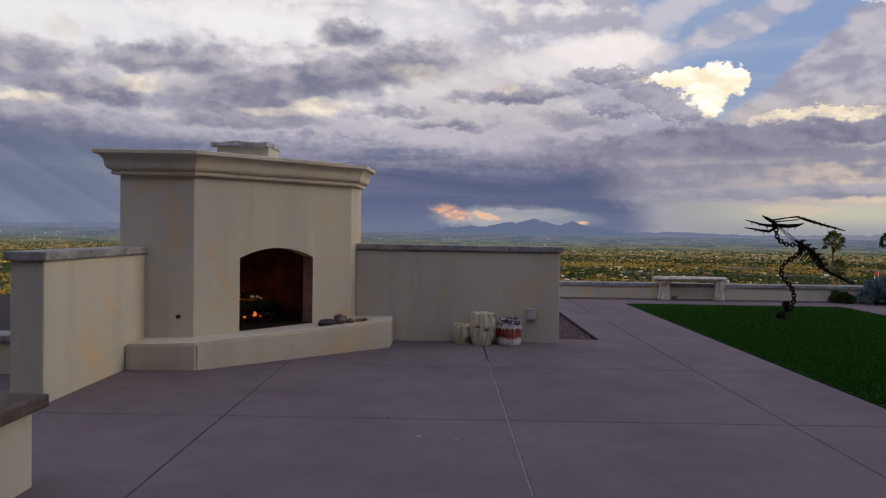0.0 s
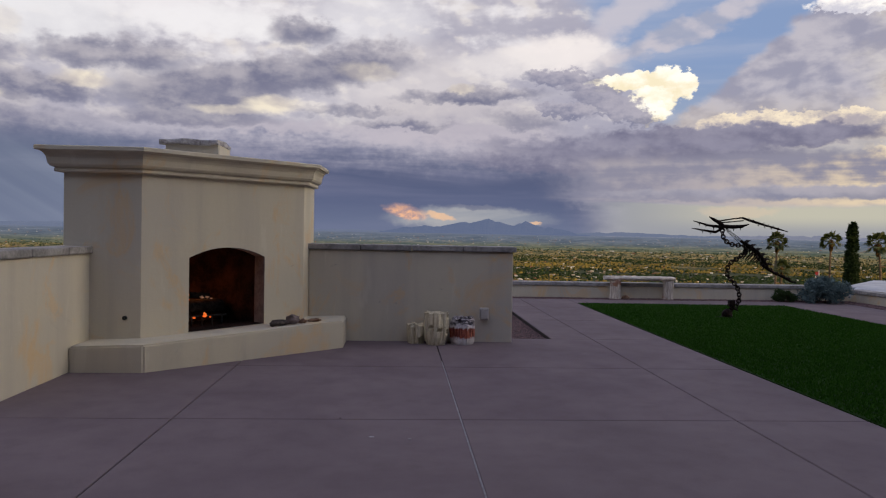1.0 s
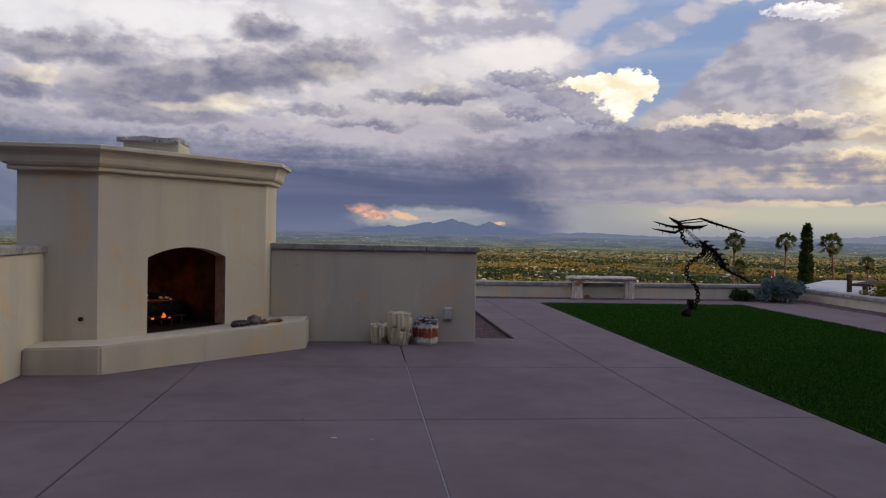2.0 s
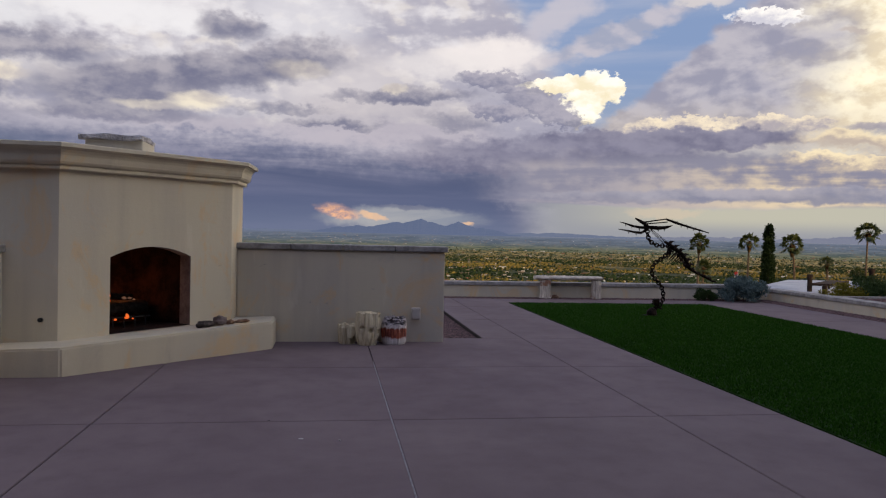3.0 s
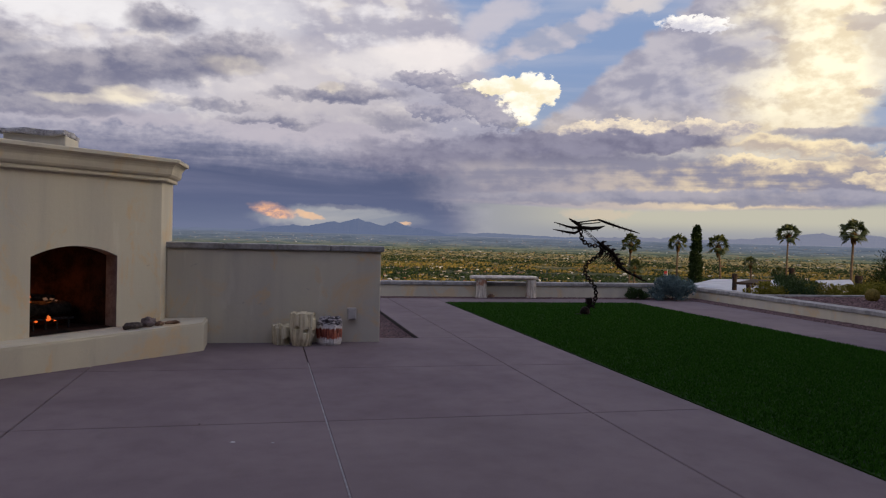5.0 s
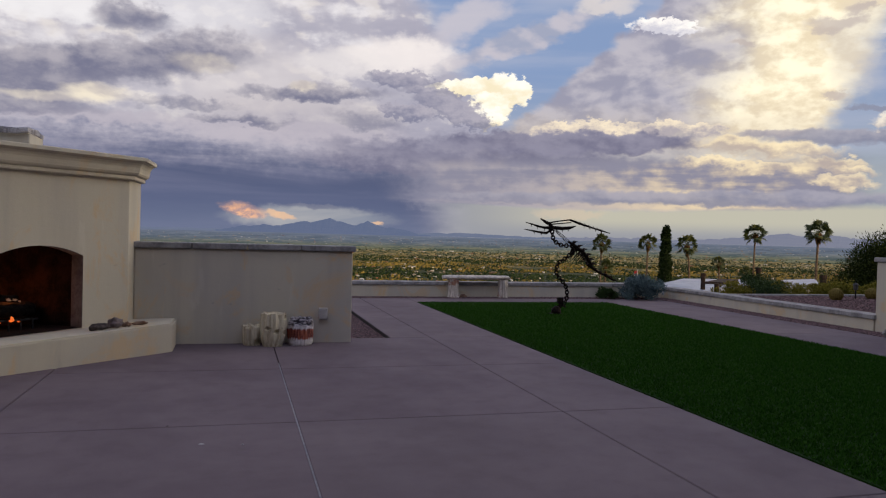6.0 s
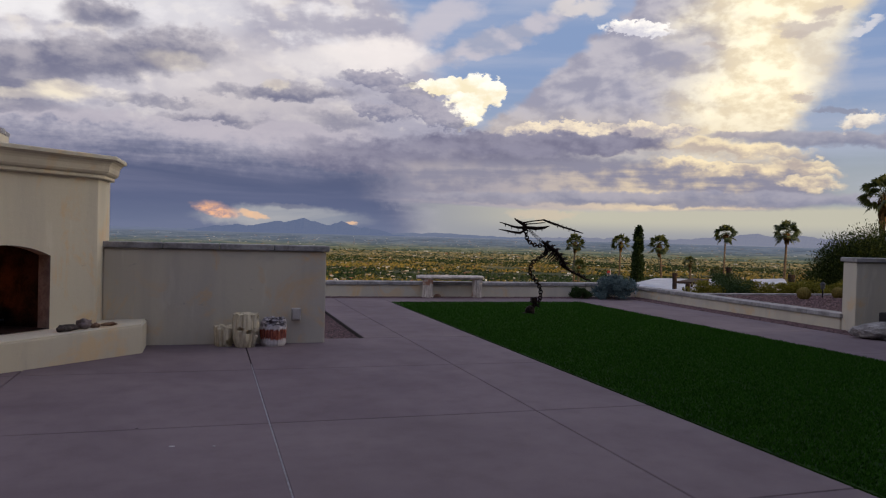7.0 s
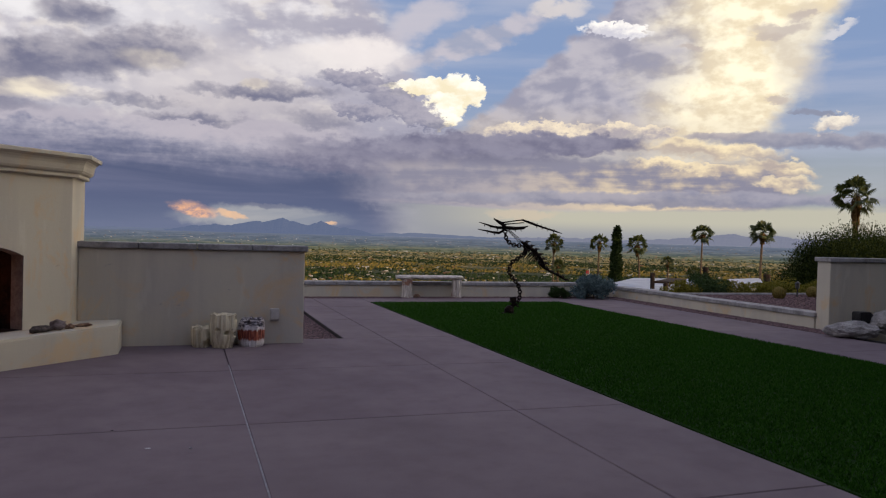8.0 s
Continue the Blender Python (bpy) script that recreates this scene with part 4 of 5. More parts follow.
def chain(bm, path, pitch, radius, wire):
    pts = [Vector(p) for p in path]
    curve = []
    for i in range(len(pts) - 1):
        p0, p1, p2, p3 = pts[max(i - 1, 0)], pts[i], pts[i + 1], pts[min(i + 2, len(pts) - 1)]
        for k in range(20):
            t = k / 20
            curve.append(0.5 * ((2 * p1) + (p2 - p0) * t + (2 * p0 - 5 * p1 + 4 * p2 - p3) * t * t + (3 * p1 - p0 - 3 * p2 + p3) * t ** 3))
    curve.append(pts[-1])
    run, nxt, i = 0.0, pitch * 0.5, 0
    for a, b in zip(curve, curve[1:]):
        step = (b - a).length
        while step > 0 and run + step >= nxt:
            c, d = a.lerp(b, (nxt - run) / step), (b - a).normalized()
            flat = Vector((0, 1, 0)) if i % 2 else d.cross(Vector((0, 1, 0)))
            link_ring(bm, c, d, flat if flat.length > 1e-3 else Vector((1, 0, 0)), pitch * 0.70, radius, wire)
            nxt += pitch
            i += 1
        run += step


def build_bird():
    bm = bmesh.new()
    p = lambda x, z, y=0.0: Vector((x - 5.78, y, z))
    # foot, weight and the chain that stands up from them
    foot = bmesh.ops.create_icosphere(bm, subdivisions=2, radius=0.095)["verts"]
    for v in foot:
        v.co = Vector((v.co.x * 1.0, v.co.y, max(v.co.z, -0.06) * 1.0 + 0.06)) + noise.noise_vector(v.co * 14) * 0.02
    box(-0.14, 0.10, -0.10, 0.10, 0.0, 0.02, 0.0, 1, bm)
    cube = box(0.03, 0.135, -0.05, 0.05, 0.20, 0.315, 0.012, 1, bm)
    tube(bm, [p(5.80, 0.08), p(5.86, 0.15), p(5.87, 0.22)], 0.03)
    tube(bm, [p(5.80, 0.10), p(5.90, 0.165), p(5.99, 0.13)], [0.03, 0.022, 0.012])
    chain(bm, [p(5.83, 0.13), p(5.95, 0.21), p(6.00, 0.36), p(5.95, 0.55), p(5.79, 0.73), p(5.77, 0.86), p(5.84, 0.98), p(5.98, 1.07), p(6.10, 1.20)], 0.055, 0.034, 0.0125)
    chain(bm, [p(5.66, 1.56), p(5.67, 1.46), p(5.72, 1.36), p(5.85, 1.29), p(6.00, 1.28), p(6.06, 1.27)], 0.055, 0.034, 0.0125)
    # back of cogs and plates
    spine = [p(5.99, 1.36), p(6.08, 1.31), p(6.18, 1.24), p(6.28, 1.18), p(6.36, 1.10), p(6.42, 1.02), p(6.47, 0.94), p(6.50, 0.87)]
    tube(bm, spine, [0.018, 0.034, 0.042, 0.040, 0.036, 0.034, 0.030, 0.026], 8)
    for i, c in enumerate(spine[1:-1]):
        d = (spine[i + 2] - spine[i]).normalized()
        s = Vector((0, 1, 0)).cross(d)
        for k in (-1, 1):
            tube(bm, [c, c + s * 0.085 * k + d * 0.03, c + s * 0.10 * k + d * 0.06], [0.02, 0.012, 0.006], 5)
        link_ring(bm, c, s, Vector((0, 1, 0)), 0.07, 0.06, 0.013)
    for (x0, z0), (x1, z1) in (((6.13, 1.23), (6.02, 1.04)), ((6.24, 1.19), (6.10, 1.02)), ((6.31, 1.14), (6.19, 0.99)), ((6.36, 1.07), (6.26, 0.98)), ((6.10, 1.25), (6.05, 1.11))):
        for y in (-0.05, 0.05):
            tube(bm, [p(x0, z0, 0), p((x0 + x1) / 2 + 0.015, (z0 + z1) / 2, y), p(x1, z1, y * 0.8)], [0.016, 0.013, 0.008], 6)
    # tail
    tail = [p(6.40, 0.95), p(6.52, 0.86), p(6.64, 0.79), p(6.76, 0.74), p(6.86, 0.70), p(6.96, 0.635)]
    tube(bm, tail, [0.038, 0.028, 0.020, 0.020, 0.028, 0.010], 7)
    for c in tail[1:]:
        tube(bm, [c + Vector((-0.02, 0, 0.02)), c + Vector((0.045, 0, 0.012)), c + Vector((0.075, 0, -0.02))], [0.018, 0.016, 0.004], 5)
    # stays from the head to the back
    for o in (-0.055, -0.02, 0.015, 0.05):
        tube(bm, [p(5.66 + o, 1.62, o), p(6.02 + o, 1.33 + o * 0.4, o)], 0.0045, 5)
    # wings and bill: blades
    tube(bm, [p(5.13, 1.695), p(5.25, 1.665), p(5.40, 1.622), p(5.52, 1.605), p(5.70, 1.61), p(5.86, 1.60), p(6.02, 1.615), p(6.14, 1.655)], [0.006, 0.013, 0.020, 0.026, 0.034, 0.036, 0.030, 0.006], 6)
    tube(bm, [p(5.11, 1.565), p(5.25, 1.545), p(5.40, 1.52), p(5.54, 1.505), p(5.64, 1.56)], [0.006, 0.015, 0.020, 0.026, 0.024], 6)
    tube(bm, [p(5.42, 1.772), p(5.50, 1.725), p(5.60, 1.675), p(5.67, 1.60)], [0.010, 0.026, 0.034, 0.04], 6)
    head = bmesh.ops.create_icosphere(bm, subdivisions=2, radius=0.055)["verts"]
    for v in head:
        v.co = Vector((v.co.x * 1.2, v.co.y * 0.7, v.co.z)) + noise.noise_vector(v.co * 15) * 0.03 + p(5.63, 1.60)
    # long jointed arm
    tube(bm, [p(5.60, 1.70), p(5.80, 1.735), p(6.01, 1.765), p(6.08, 1.745)], [0.016, 0.012, 0.014, 0.018], 6)
    tube(bm, [p(5.62, 1.67), p(5.84, 1.692), p(6.04, 1.715)], [0.014, 0.010, 0.010], 6)
    tube(bm, [p(6.01, 1.765), p(6.20, 1.705), p(6.45, 1.635), p(6.65, 1.585), p(6.845, 1.535)], [0.018, 0.024, 0.018, 0.017, 0.007], 6)
    for k in range(7):
        x, z = 6.12 + k * 0.09, 1.73 - k * 0.025
        tube(bm, [p(x, z), p(x + 0.02, z + 0.03)], 0.005, 4)
    # beads of weld hanging from the blades
    for x, z in ((5.24, 1.645), (5.36, 1.61), (5.50, 1.565), (5.60, 1.55), (5.74, 1.565), (5.86, 1.56), (5.98, 1.575), (5.30, 1.515), (5.44, 1.49), (6.30, 1.65), (6.42, 1.62), (6.54, 1.59), (6.66, 1.56)):
        tube(bm, [p(x, z + 0.02), p(x + 0.006, z - 0.012), p(x + 0.004, z - 0.032)], [0.010, 0.007, 0.002], 5)
    ob = finish("bird_sculpture", bm, RUST)
    ob.location = (5.78, 12.78, 0.0)
    return tagged(ob, "dark rusted iron skeleton sculpture on a chain stem, standing on lawn", "sculpture")


build_bird()


# ---- boulders and light by the garden wall ----
for x, y, size, seed, rz, label in ((10.02, 8.98, (0.80, 0.46, 0.30), 3.3, -0.45, "white weathered boulder lying by the garden wall"), (11.15, 9.30, (0.85, 0.60, 0.44), 7.0, 0.5, "rounded white boulder standing by the garden wall")):
    ob = finish("boulder", stone(size, seed, 4, 0.13), STONE, smooth=False)
    ob.location, ob.rotation_euler = (x, y, -0.01), (0, 0, rz)
    tagged(ob, label, "boulder", "boulders by the wall")
flood = thing("garden_floodlight", "black metal garden floodlight on the ground behind a boulder", "floodlight", at=(10.72, 9.42, 0))
part("housing", box(-0.16, 0.10, -0.08, 0.10, 0.16, 0.36, 0.03, 2), BLACK, flood)
part("stake", tube(bmesh.new(), [(0, 0, -0.1), (0, 0, 0.2)], 0.018), BLACK, flood)
part("bracket", box(0.10, 0.16, -0.05, 0.06, 0.10, 0.32, 0.01, 1), BLACK, flood)

# ---- plants ----
def leaf_cloud(rng, centres, radii, per, size, droop=0.0, long=2.2):
    """Leaf blades (two triangles each) scattered in clumps; returns vertices and faces."""
    n = len(centres) * per
    c = np.repeat(np.asarray(centres, float), per, 0)
    r = np.repeat(np.asarray(radii, float), per, 0)
    d = rng.normal(size=(n, 3))
    d /= np.linalg.norm(d, axis=1, keepdims=True)
    p = c + d * r * (rng.random((n, 1)) ** 0.45)
    a = rng.normal(size=(n, 3)) * 0.6 + d * 0.9
    a[:, 2] += 0.35 - droop
    a /= np.linalg.norm(a, axis=1, keepdims=True)
    b = np.cross(a, rng.normal(size=(n, 3)))
    b /= np.linalg.norm(b, axis=1, keepdims=True)
    s = size * (0.6 + 0.8 * rng.random((n, 1)))
    v = np.stack([p, p + a * s * 0.5 * long + b * s * 0.5, p + a * s * long, p + a * s * 0.5 * long - b * s * 0.5], 1).reshape(-1, 3)
    f = np.arange(n * 4).reshape(-1, 4)
    return v, f


def raw_part(name, v, f, mat, parent, label=""):
    me = bpy.data.meshes.new(name)
    me.from_pydata(v.tolist(), [], f.tolist())
    me.materials.append(mat)
    ob = new(name, me)
    ob.parent = parent
    if label:
        tagged(ob, label)
    return ob


def shrub(name, label, category, at, size, clumps, per, leaf, mat, seed, stems=5, group="", long=2.2, bark=None):
    """A bush or small tree: several stems, and a crown of leaf clumps with gaps."""
    rng = np.random.default_rng(seed)
    t = thing(name, label, category, group, at=at)
    d = rng.normal(size=(clumps, 3))
    d /= np.linalg.norm(d, axis=1, keepdims=True)
    k = 0.30 + 0.70 * rng.random((clumps, 1)) ** 0.6
    c = d * k * np.array(size) * 0.5
    c[:, 2] = np.abs(c[:, 2]) * 1.55 + size[2] * 0.16
    c[:, 2] = np.minimum(c[:, 2], size[2] * 0.92)
    r = np.array(size)[None] * (0.10 + 0.10 * rng.random((clumps, 1)))
    v, f = leaf_cloud(rng, c, r, per, leaf, long=long)
    raw_part("crown", v, f, mat, t)
    for i in range(stems):
        e = Vector(c[i * clumps // stems]) * 0.85
        b = Vector((rng.normal() * size[0] * 0.05, rng.normal() * size[1] * 0.05, -0.3))
        m = b.lerp(e, 0.5) + Vector((0, 0, size[2] * 0.08))
        w = 0.012 + 0.012 * size[2]
        part("stem", tube(bmesh.new(), [b, b.lerp(m, 0.6), m, e], [w, w * 0.8, w * 0.6, w * 0.25], 6), bark or TRUNK, t)
    return t


def palm_crown(rng, radius, leaves=34):
    """Fan leaves on stalks, from upright to hanging: each a half disc of folded, drooping fingers."""
    bm = bmesh.new()
    for i in range(leaves):
        az_, lift = i * 2.39996 + rng.normal() * 0.25, math.radians(-48 + 128 * ((i + 0.5) / leaves) ** 0.9 + rng.normal() * 6)
        d = Vector((math.cos(az_) * math.cos(lift), math.sin(az_) * math.cos(lift), math.sin(lift)))
        hub = d * radius * (0.46 + 0.20 * rng.random()) - Vector((0, 0, 0.04 * radius))
        s = d.cross(Vector((0, 0, 1)))
        s = s.normalized() if s.length > 0.05 else Vector((1, 0, 0))
        u = s.cross(d)
        twist = (rng.random() - 0.5) * 1.8
        s, u = s * math.cos(twist) + u * math.sin(twist), u * math.cos(twist) - s * math.sin(twist)
        tube(bm, [d * 0.04, hub], [0.024, 0.012], 3, False)
        n = 15
        for k in range(n):
            a = math.radians(-98 + 196 * k / (n - 1))
            ray_ = (d * math.cos(a) + s * math.sin(a)).normalized()
            ln = radius * (0.44 - 0.12 * abs(a) / 1.7) * (0.88 + 0.24 * rng.random())
            m = hub + ray_ * ln * 0.62 + u * 0.02 * radius
            tip = hub + ray_ * ln - Vector((0, 0, radius * (0.06 + 0.10 * rng.random())))
            w = (s * math.cos(a) - d * math.sin(a)) * 0.042 * radius
            bm.faces.new([bm.verts.new(q) for q in (hub, m + w, tip, m - w)])
    return bm


def palm_skirt(rng, radius, depth, width):
    bm = bmesh.new()
    for i in range(120):
        a, z = rng.random() * 2 * math.pi, -depth * rng.random() ** 1.4
        r = width * (0.5 + 0.5 * rng.random()) * (1 + z / depth * 0.55)
        o = Vector((math.cos(a), math.sin(a), 0))
        s = Vector((-math.sin(a), math.cos(a), 0)) * 0.06 * radius
        p0, p1 = o * r * 0.3 + Vector((0, 0, z + 0.15 * depth)), o * r + Vector((0, 0, z - 0.16 * depth))
        p2 = o * r * 0.75 + Vector((0, 0, z - 0.34 * depth))
        bm.faces.new([bm.verts.new(q) for q in (p0, p1 + s, p2, p1 - s)])
    return bm


def hill(x, y):
    return rise(math.hypot(x - 3.0, y - 6.0))


def palm(x, y, top, radius, seed, label, trunk=0.13, skirt=0.75):
    rng = np.random.default_rng(seed)
    base = hill(x, y) - 0.8
    t = thing("fan_palm", label, "palm tree", "fan palms", at=(x, y, base))
    h = top - base
    bend = Vector((rng.normal() * 0.012 * h, rng.normal() * 0.012 * h, 0))
    path = [Vector((0, 0, 0)) + bend * math.sin(k / 9 * math.pi) + Vector((0, 0, h * k / 9)) for k in range(10)]
    part("trunk", tube(bmesh.new(), path, [trunk * (1.35 - 0.45 * k / 9) for k in range(10)], 9), TRUNK, t, smooth=True)
    for name, bm, mat in (("crown", palm_crown(rng, radius), FROND), ("skirt", palm_skirt(rng, radius, skirt * radius, (0.30 if skirt < 1.5 else 0.26) * radius), SKIRT)):
        bmesh.ops.translate(bm, verts=bm.verts, vec=(0, 0, h))
        part(name, bm, mat, t, "hanging dry brown fronds" if name == "skirt" else "")


FAR_PALM = "tall fan palm on the slope below the terrace"
palm(54.2, 104.0, 0.9, 1.75, 11, FAR_PALM)
palm(60.9, 101.8, 1.2, 1.70, 12, FAR_PALM)
palm(59.6, 89.5, 0.95, 1.75, 13, FAR_PALM)
palm(67.3, 93.1, -1.5, 1.15, 14, "short young fan palm on the slope below the terrace", 0.14)
palm(68.2, 86.6, 2.7, 1.75, 15, FAR_PALM, 0.11, 0.35)
palm(60.0, 66.1, 2.75, 1.70, 16, FAR_PALM, 0.12, 0.6)
palm(47.6, 42.9, 5.25, 1.75, 17, "tall fan palm with a thick brown skirt of dead fronds", 0.14, 1.5)
palm(67.8, 87.7, -2.6, 1.15, 18, "low young fan palm on the slope below the terrace", 0.14)
palm(53.0, 100.2, -2.6, 1.35, 19, "low young fan palm on the slope below the terrace", 0.14)

CYPRESS = leafy("cypress_leaf", (0.010, 0.022, 0.006), (0.035, 0.055, 0.016), 0.7, 0.1)
rng = np.random.default_rng(30)
cyp = thing("cypress", "narrow dark Italian cypress on the slope below", "cypress tree", at=(54.7, 87.0, hill(54.7, 87.0) - 0.5))
ch = 3.3 - cyp.location.z
hgt = rng.random(420)
wid = 0.92 * np.sqrt(np.clip(1 - hgt, 0, 1)) * np.clip(hgt * 9, 0.3, 1) + 0.06
ang = rng.random(420) * 2 * np.pi
cc = np.stack([np.cos(ang) * wid * 0.75, np.sin(ang) * wid * 0.75, 0.4 + hgt * (ch - 0.5)], 1)
v, f = leaf_cloud(rng, cc, np.full((420, 3), 0.26), 24, 0.15, long=2.0)
raw_part("crown", v, f, CYPRESS, cyp)
part("trunk", tube(bmesh.new(), [(0, 0, -0.5), (0, 0, ch * 0.9)], [0.18, 0.03]), TRUNK, cyp)

SAGE = leafy("sage_leaf", (0.07, 0.11, 0.115), (0.16, 0.22, 0.225), 0.8, 0.15)
GREEN = leafy("shrub_leaf", (0.020, 0.040, 0.014), (0.06, 0.095, 0.03), 0.7, 0.2)
YELLOW = leafy("creosote_leaf", (0.085, 0.09, 0.012), (0.26, 0.22, 0.035), 0.7, 0.3)
MESQUITE = leafy("mesquite_leaf", (0.006, 0.016, 0.004), (0.052, 0.066, 0.010), 0.8, 0.10)
shrub("sage_bush", "rounded silvery blue-green sage bush in the terrace corner", "bush", (9.45, 15.95, 0), (1.0, 0.8, 0.62), 46, 150, 0.022, SAGE, 41, long=3.0)
shrub("shrub", "small dense green clipped shrub before the parapet", "bush", (8.62, 16.12, 0), (0.48, 0.4, 0.30), 30, 130, 0.018, GREEN, 42)
for i, (x, y, s, mat, label) in enumerate(((12.3, 16.4, (1.1, 0.9, 0.55), YELLOW, "yellow-green desert shrub behind the kerb"), (13.25, 16.5, (1.3, 1.0, 0.72), GREEN, "dark green desert shrub behind the kerb"), (14.1, 16.6, (1.1, 0.9, 0.55), YELLOW, "yellow-green desert shrub behind the kerb"),
                                          (15.0, 16.5, (1.2, 1.0, 0.55), YELLOW, "yellow-green desert shrub behind the kerb"), (16.0, 16.6, (1.2, 1.0, 0.62), YELLOW, "yellow-green desert shrub behind the kerb"), (17.2, 16.6, (1.3, 1.0, 0.62), YELLOW, "yellow-green desert shrub behind the kerb"), (13.9, 17.6, (1.2, 1.0, 0.75), GREEN, "dark green desert shrub behind the kerb"))):
    shrub("desert_shrub", label, "bush", (x, y, -0.1), s, 42, 110, 0.022, mat, 50 + i, group="desert shrubs", long=2.6)
tree = shrub("mesquite_tree", "broad dark green feathery tree with sunlit top behind the garden wall", "tree", (26.2, 23.6, -1.8), (6.0, 5.0, 4.05), 560, 330, 0.030, MESQUITE, 60, stems=9, long=3.6)
shrub("mesquite_tree", "broad dark green feathery tree behind the garden wall", "tree", (29.8, 24.5, -1.8), (5.2, 4.6, 4.0), 380, 300, 0.030, MESQUITE, 61, stems=7, long=3.6)

# bare tree at the edge of view
bare = thing("bare_tree", "leafless pale twiggy desert tree", "tree", at=(41.4, 33.2, -3.0))
rng = np.random.default_rng(70)


def limb(bm, p, d, ln, r, depth):
    q = p + d * ln
    mid = p.lerp(q, 0.5) + Vector(rng.normal(size=3)) * ln * 0.05
    tube(bm, [p, mid, q], [r, r * 0.8, r * 0.55], 5, False)
    if depth:
        for _ in range(3 if depth > 2 else 4):
            e = (d + Vector(rng.normal(size=3)) * 0.42 + Vector((0, 0, 0.12))).normalized()
            limb(bm, q, e, ln * (0.62 + 0.2 * rng.random()), r * 0.55, depth - 1)


bm = bmesh.new()
limb(bm, Vector((0, 0, -1)), Vector((-0.05, 0, 1)), 2.9, 0.12, 0)
part("trunk", bm, TRUNK, bare)
for k in range(5):
    bm = bmesh.new()
    limb(bm, Vector((-0.14, 0, 1.9)), Vector((math.cos(k * 1.3) * 0.6, math.sin(k * 1.3) * 0.6, 0.8)).normalized(), 1.7, 0.06, 4)
    part("branch", bm, TRUNK, bare)

# barrel cacti and path light in the gravel garden
CACTUS = plain("barrel_cactus", (0.10, 0.08, 0.02), (0.22, 0.165, 0.045), 30.0, 0.8, 0, 0.5)
for x, y, r in ((13.6, 14.35, 0.15), (14.98, 14.7, 0.14)):
    bm = bmesh.new()
    bmesh.ops.create_uvsphere(bm, u_segments=44, v_segments=14, radius=r)
    for v in bm.verts:
        a = math.atan2(v.co.y, v.co.x)
        k = 1 + 0.07 * math.cos(a * 22)
        v.co = Vector((v.co.x * k, v.co.y * k, v.co.z * 1.05 + r * 0.9))
    ob = finish("barrel_cactus", bm, CACTUS)
    ob.location = (x, y, 0.14)
    tagged(ob, "round golden barrel cactus in the gravel garden", "cactus", "barrel cacti")
lamp = thing("path_light", "small black path light with a hooded glass head in the gravel", "path light", at=(14.45, 14.65, 0.14))
part("post", tube(bmesh.new(), [(0, 0, -0.1), (0, 0, 0.22)], 0.016, 8), BLACK, lamp)
part("lantern", tube(bmesh.new(), [(0, 0, 0.22), (0, 0, 0.24), (0, 0, 0.34)], [0.03, 0.05, 0.055], 8), plain("smoked_glass", (0.05, 0.05, 0.05), (0.09, 0.09, 0.085), 20.0, 0.3), lamp, "dull glass lantern")
part("hood", tube(bmesh.new(), [(0, 0, 0.34), (0, 0, 0.355), (0, 0, 0.40)], [0.075, 0.07, 0.012], 10), BLACK, lamp)

# ---- neighbouring houses below ----
FASCIA = plain("brown_fascia", (0.022, 0.015, 0.012), (0.05, 0.033, 0.026), 3.0)
hood_house = thing("neighbour_house", "low house with a flat white roof below the terrace", "house")
part("roof", prism([(31.5, 45.4), (44.0, 53.0), (52.5, 65.5), (44.0, 66.5), (33.3, 55.0)], -2.85, -2.32), WHITE_ROOF, hood_house, "flat white coated roof")
part("wall", prism([(32.0, 46.2), (43.6, 53.6), (51.5, 65.0), (44.2, 65.8), (34.0, 54.8)], -9.0, -2.75), STUCCO, hood_house)
part("canopy", prism([(34.2, 48.9), (38.8, 53.3), (39.8, 52.4), (35.2, 48.0)], -1.72, -1.55), FASCIA, hood_house, "dark brown flat canopy")
for x, y, r, z1 in ((34.45, 49.5, 0.17, -0.95), (30.9, 42.9, 0.13, -1.3), (33.04, 41.5, 0.16, -0.15), (36.8, 40.0, 0.20, -0.5)):
    bm = tube(bmesh.new(), [(x, y, -8.0 if y < 46 else -2.2), (x, y, z1 - 0.25), (x, y, z1 - 0.24), (x, y, z1)], [r, r, r * 1.2, r * 1.2], 10)
    part("chimney", bm, FASCIA, hood_house, "dark brown chimney pipe")
for x, y in ((38.4, 52.8), (39.4, 52.2), (35.0, 48.4)):
    part("post", tube(bmesh.new(), [(x, y, -2.25), (x, y, -1.7)], 0.08, 6), FASCIA, hood_house)
house_two = thing("neighbour_house", "second low house with a flat pale roof below the terrace", "house")
part("roof", prism([(46.4, 54.3), (51.2, 56.0), (61.0, 67.4), (54.4, 64.8)], -2.7, -2.25), WHITE_ROOF, house_two, "flat pale roof")
part("wall", prism([(47.0, 55.0), (51.0, 56.6), (60.2, 67.0), (54.6, 64.4)], -9.0, -2.7), STUCCO, house_two)
flag = thing("flagpole", "thin pole with a small red and white flag", "flag", at=(46.15, 79.3, hill(46.15, 79.3)))
part("pole", tube(bmesh.new(), [(0, 0, -0.5), (0, 0, -2.0 - flag.location.z)], 0.05, 6), PLASTIC, flag)
for k, mat in enumerate((plain("flag_red", (0.22, 0.03, 0.03), (0.28, 0.04, 0.04), 3.0), plain("flag_white", (0.6, 0.6, 0.6), (0.7, 0.7, 0.7), 3.0))):
    z = -2.2 - flag.location.z - 0.45 * k
    part("cloth", box(-0.42, -0.05, -0.02, 0.02, z - 0.42, z, 0.01, 1), mat, flag)

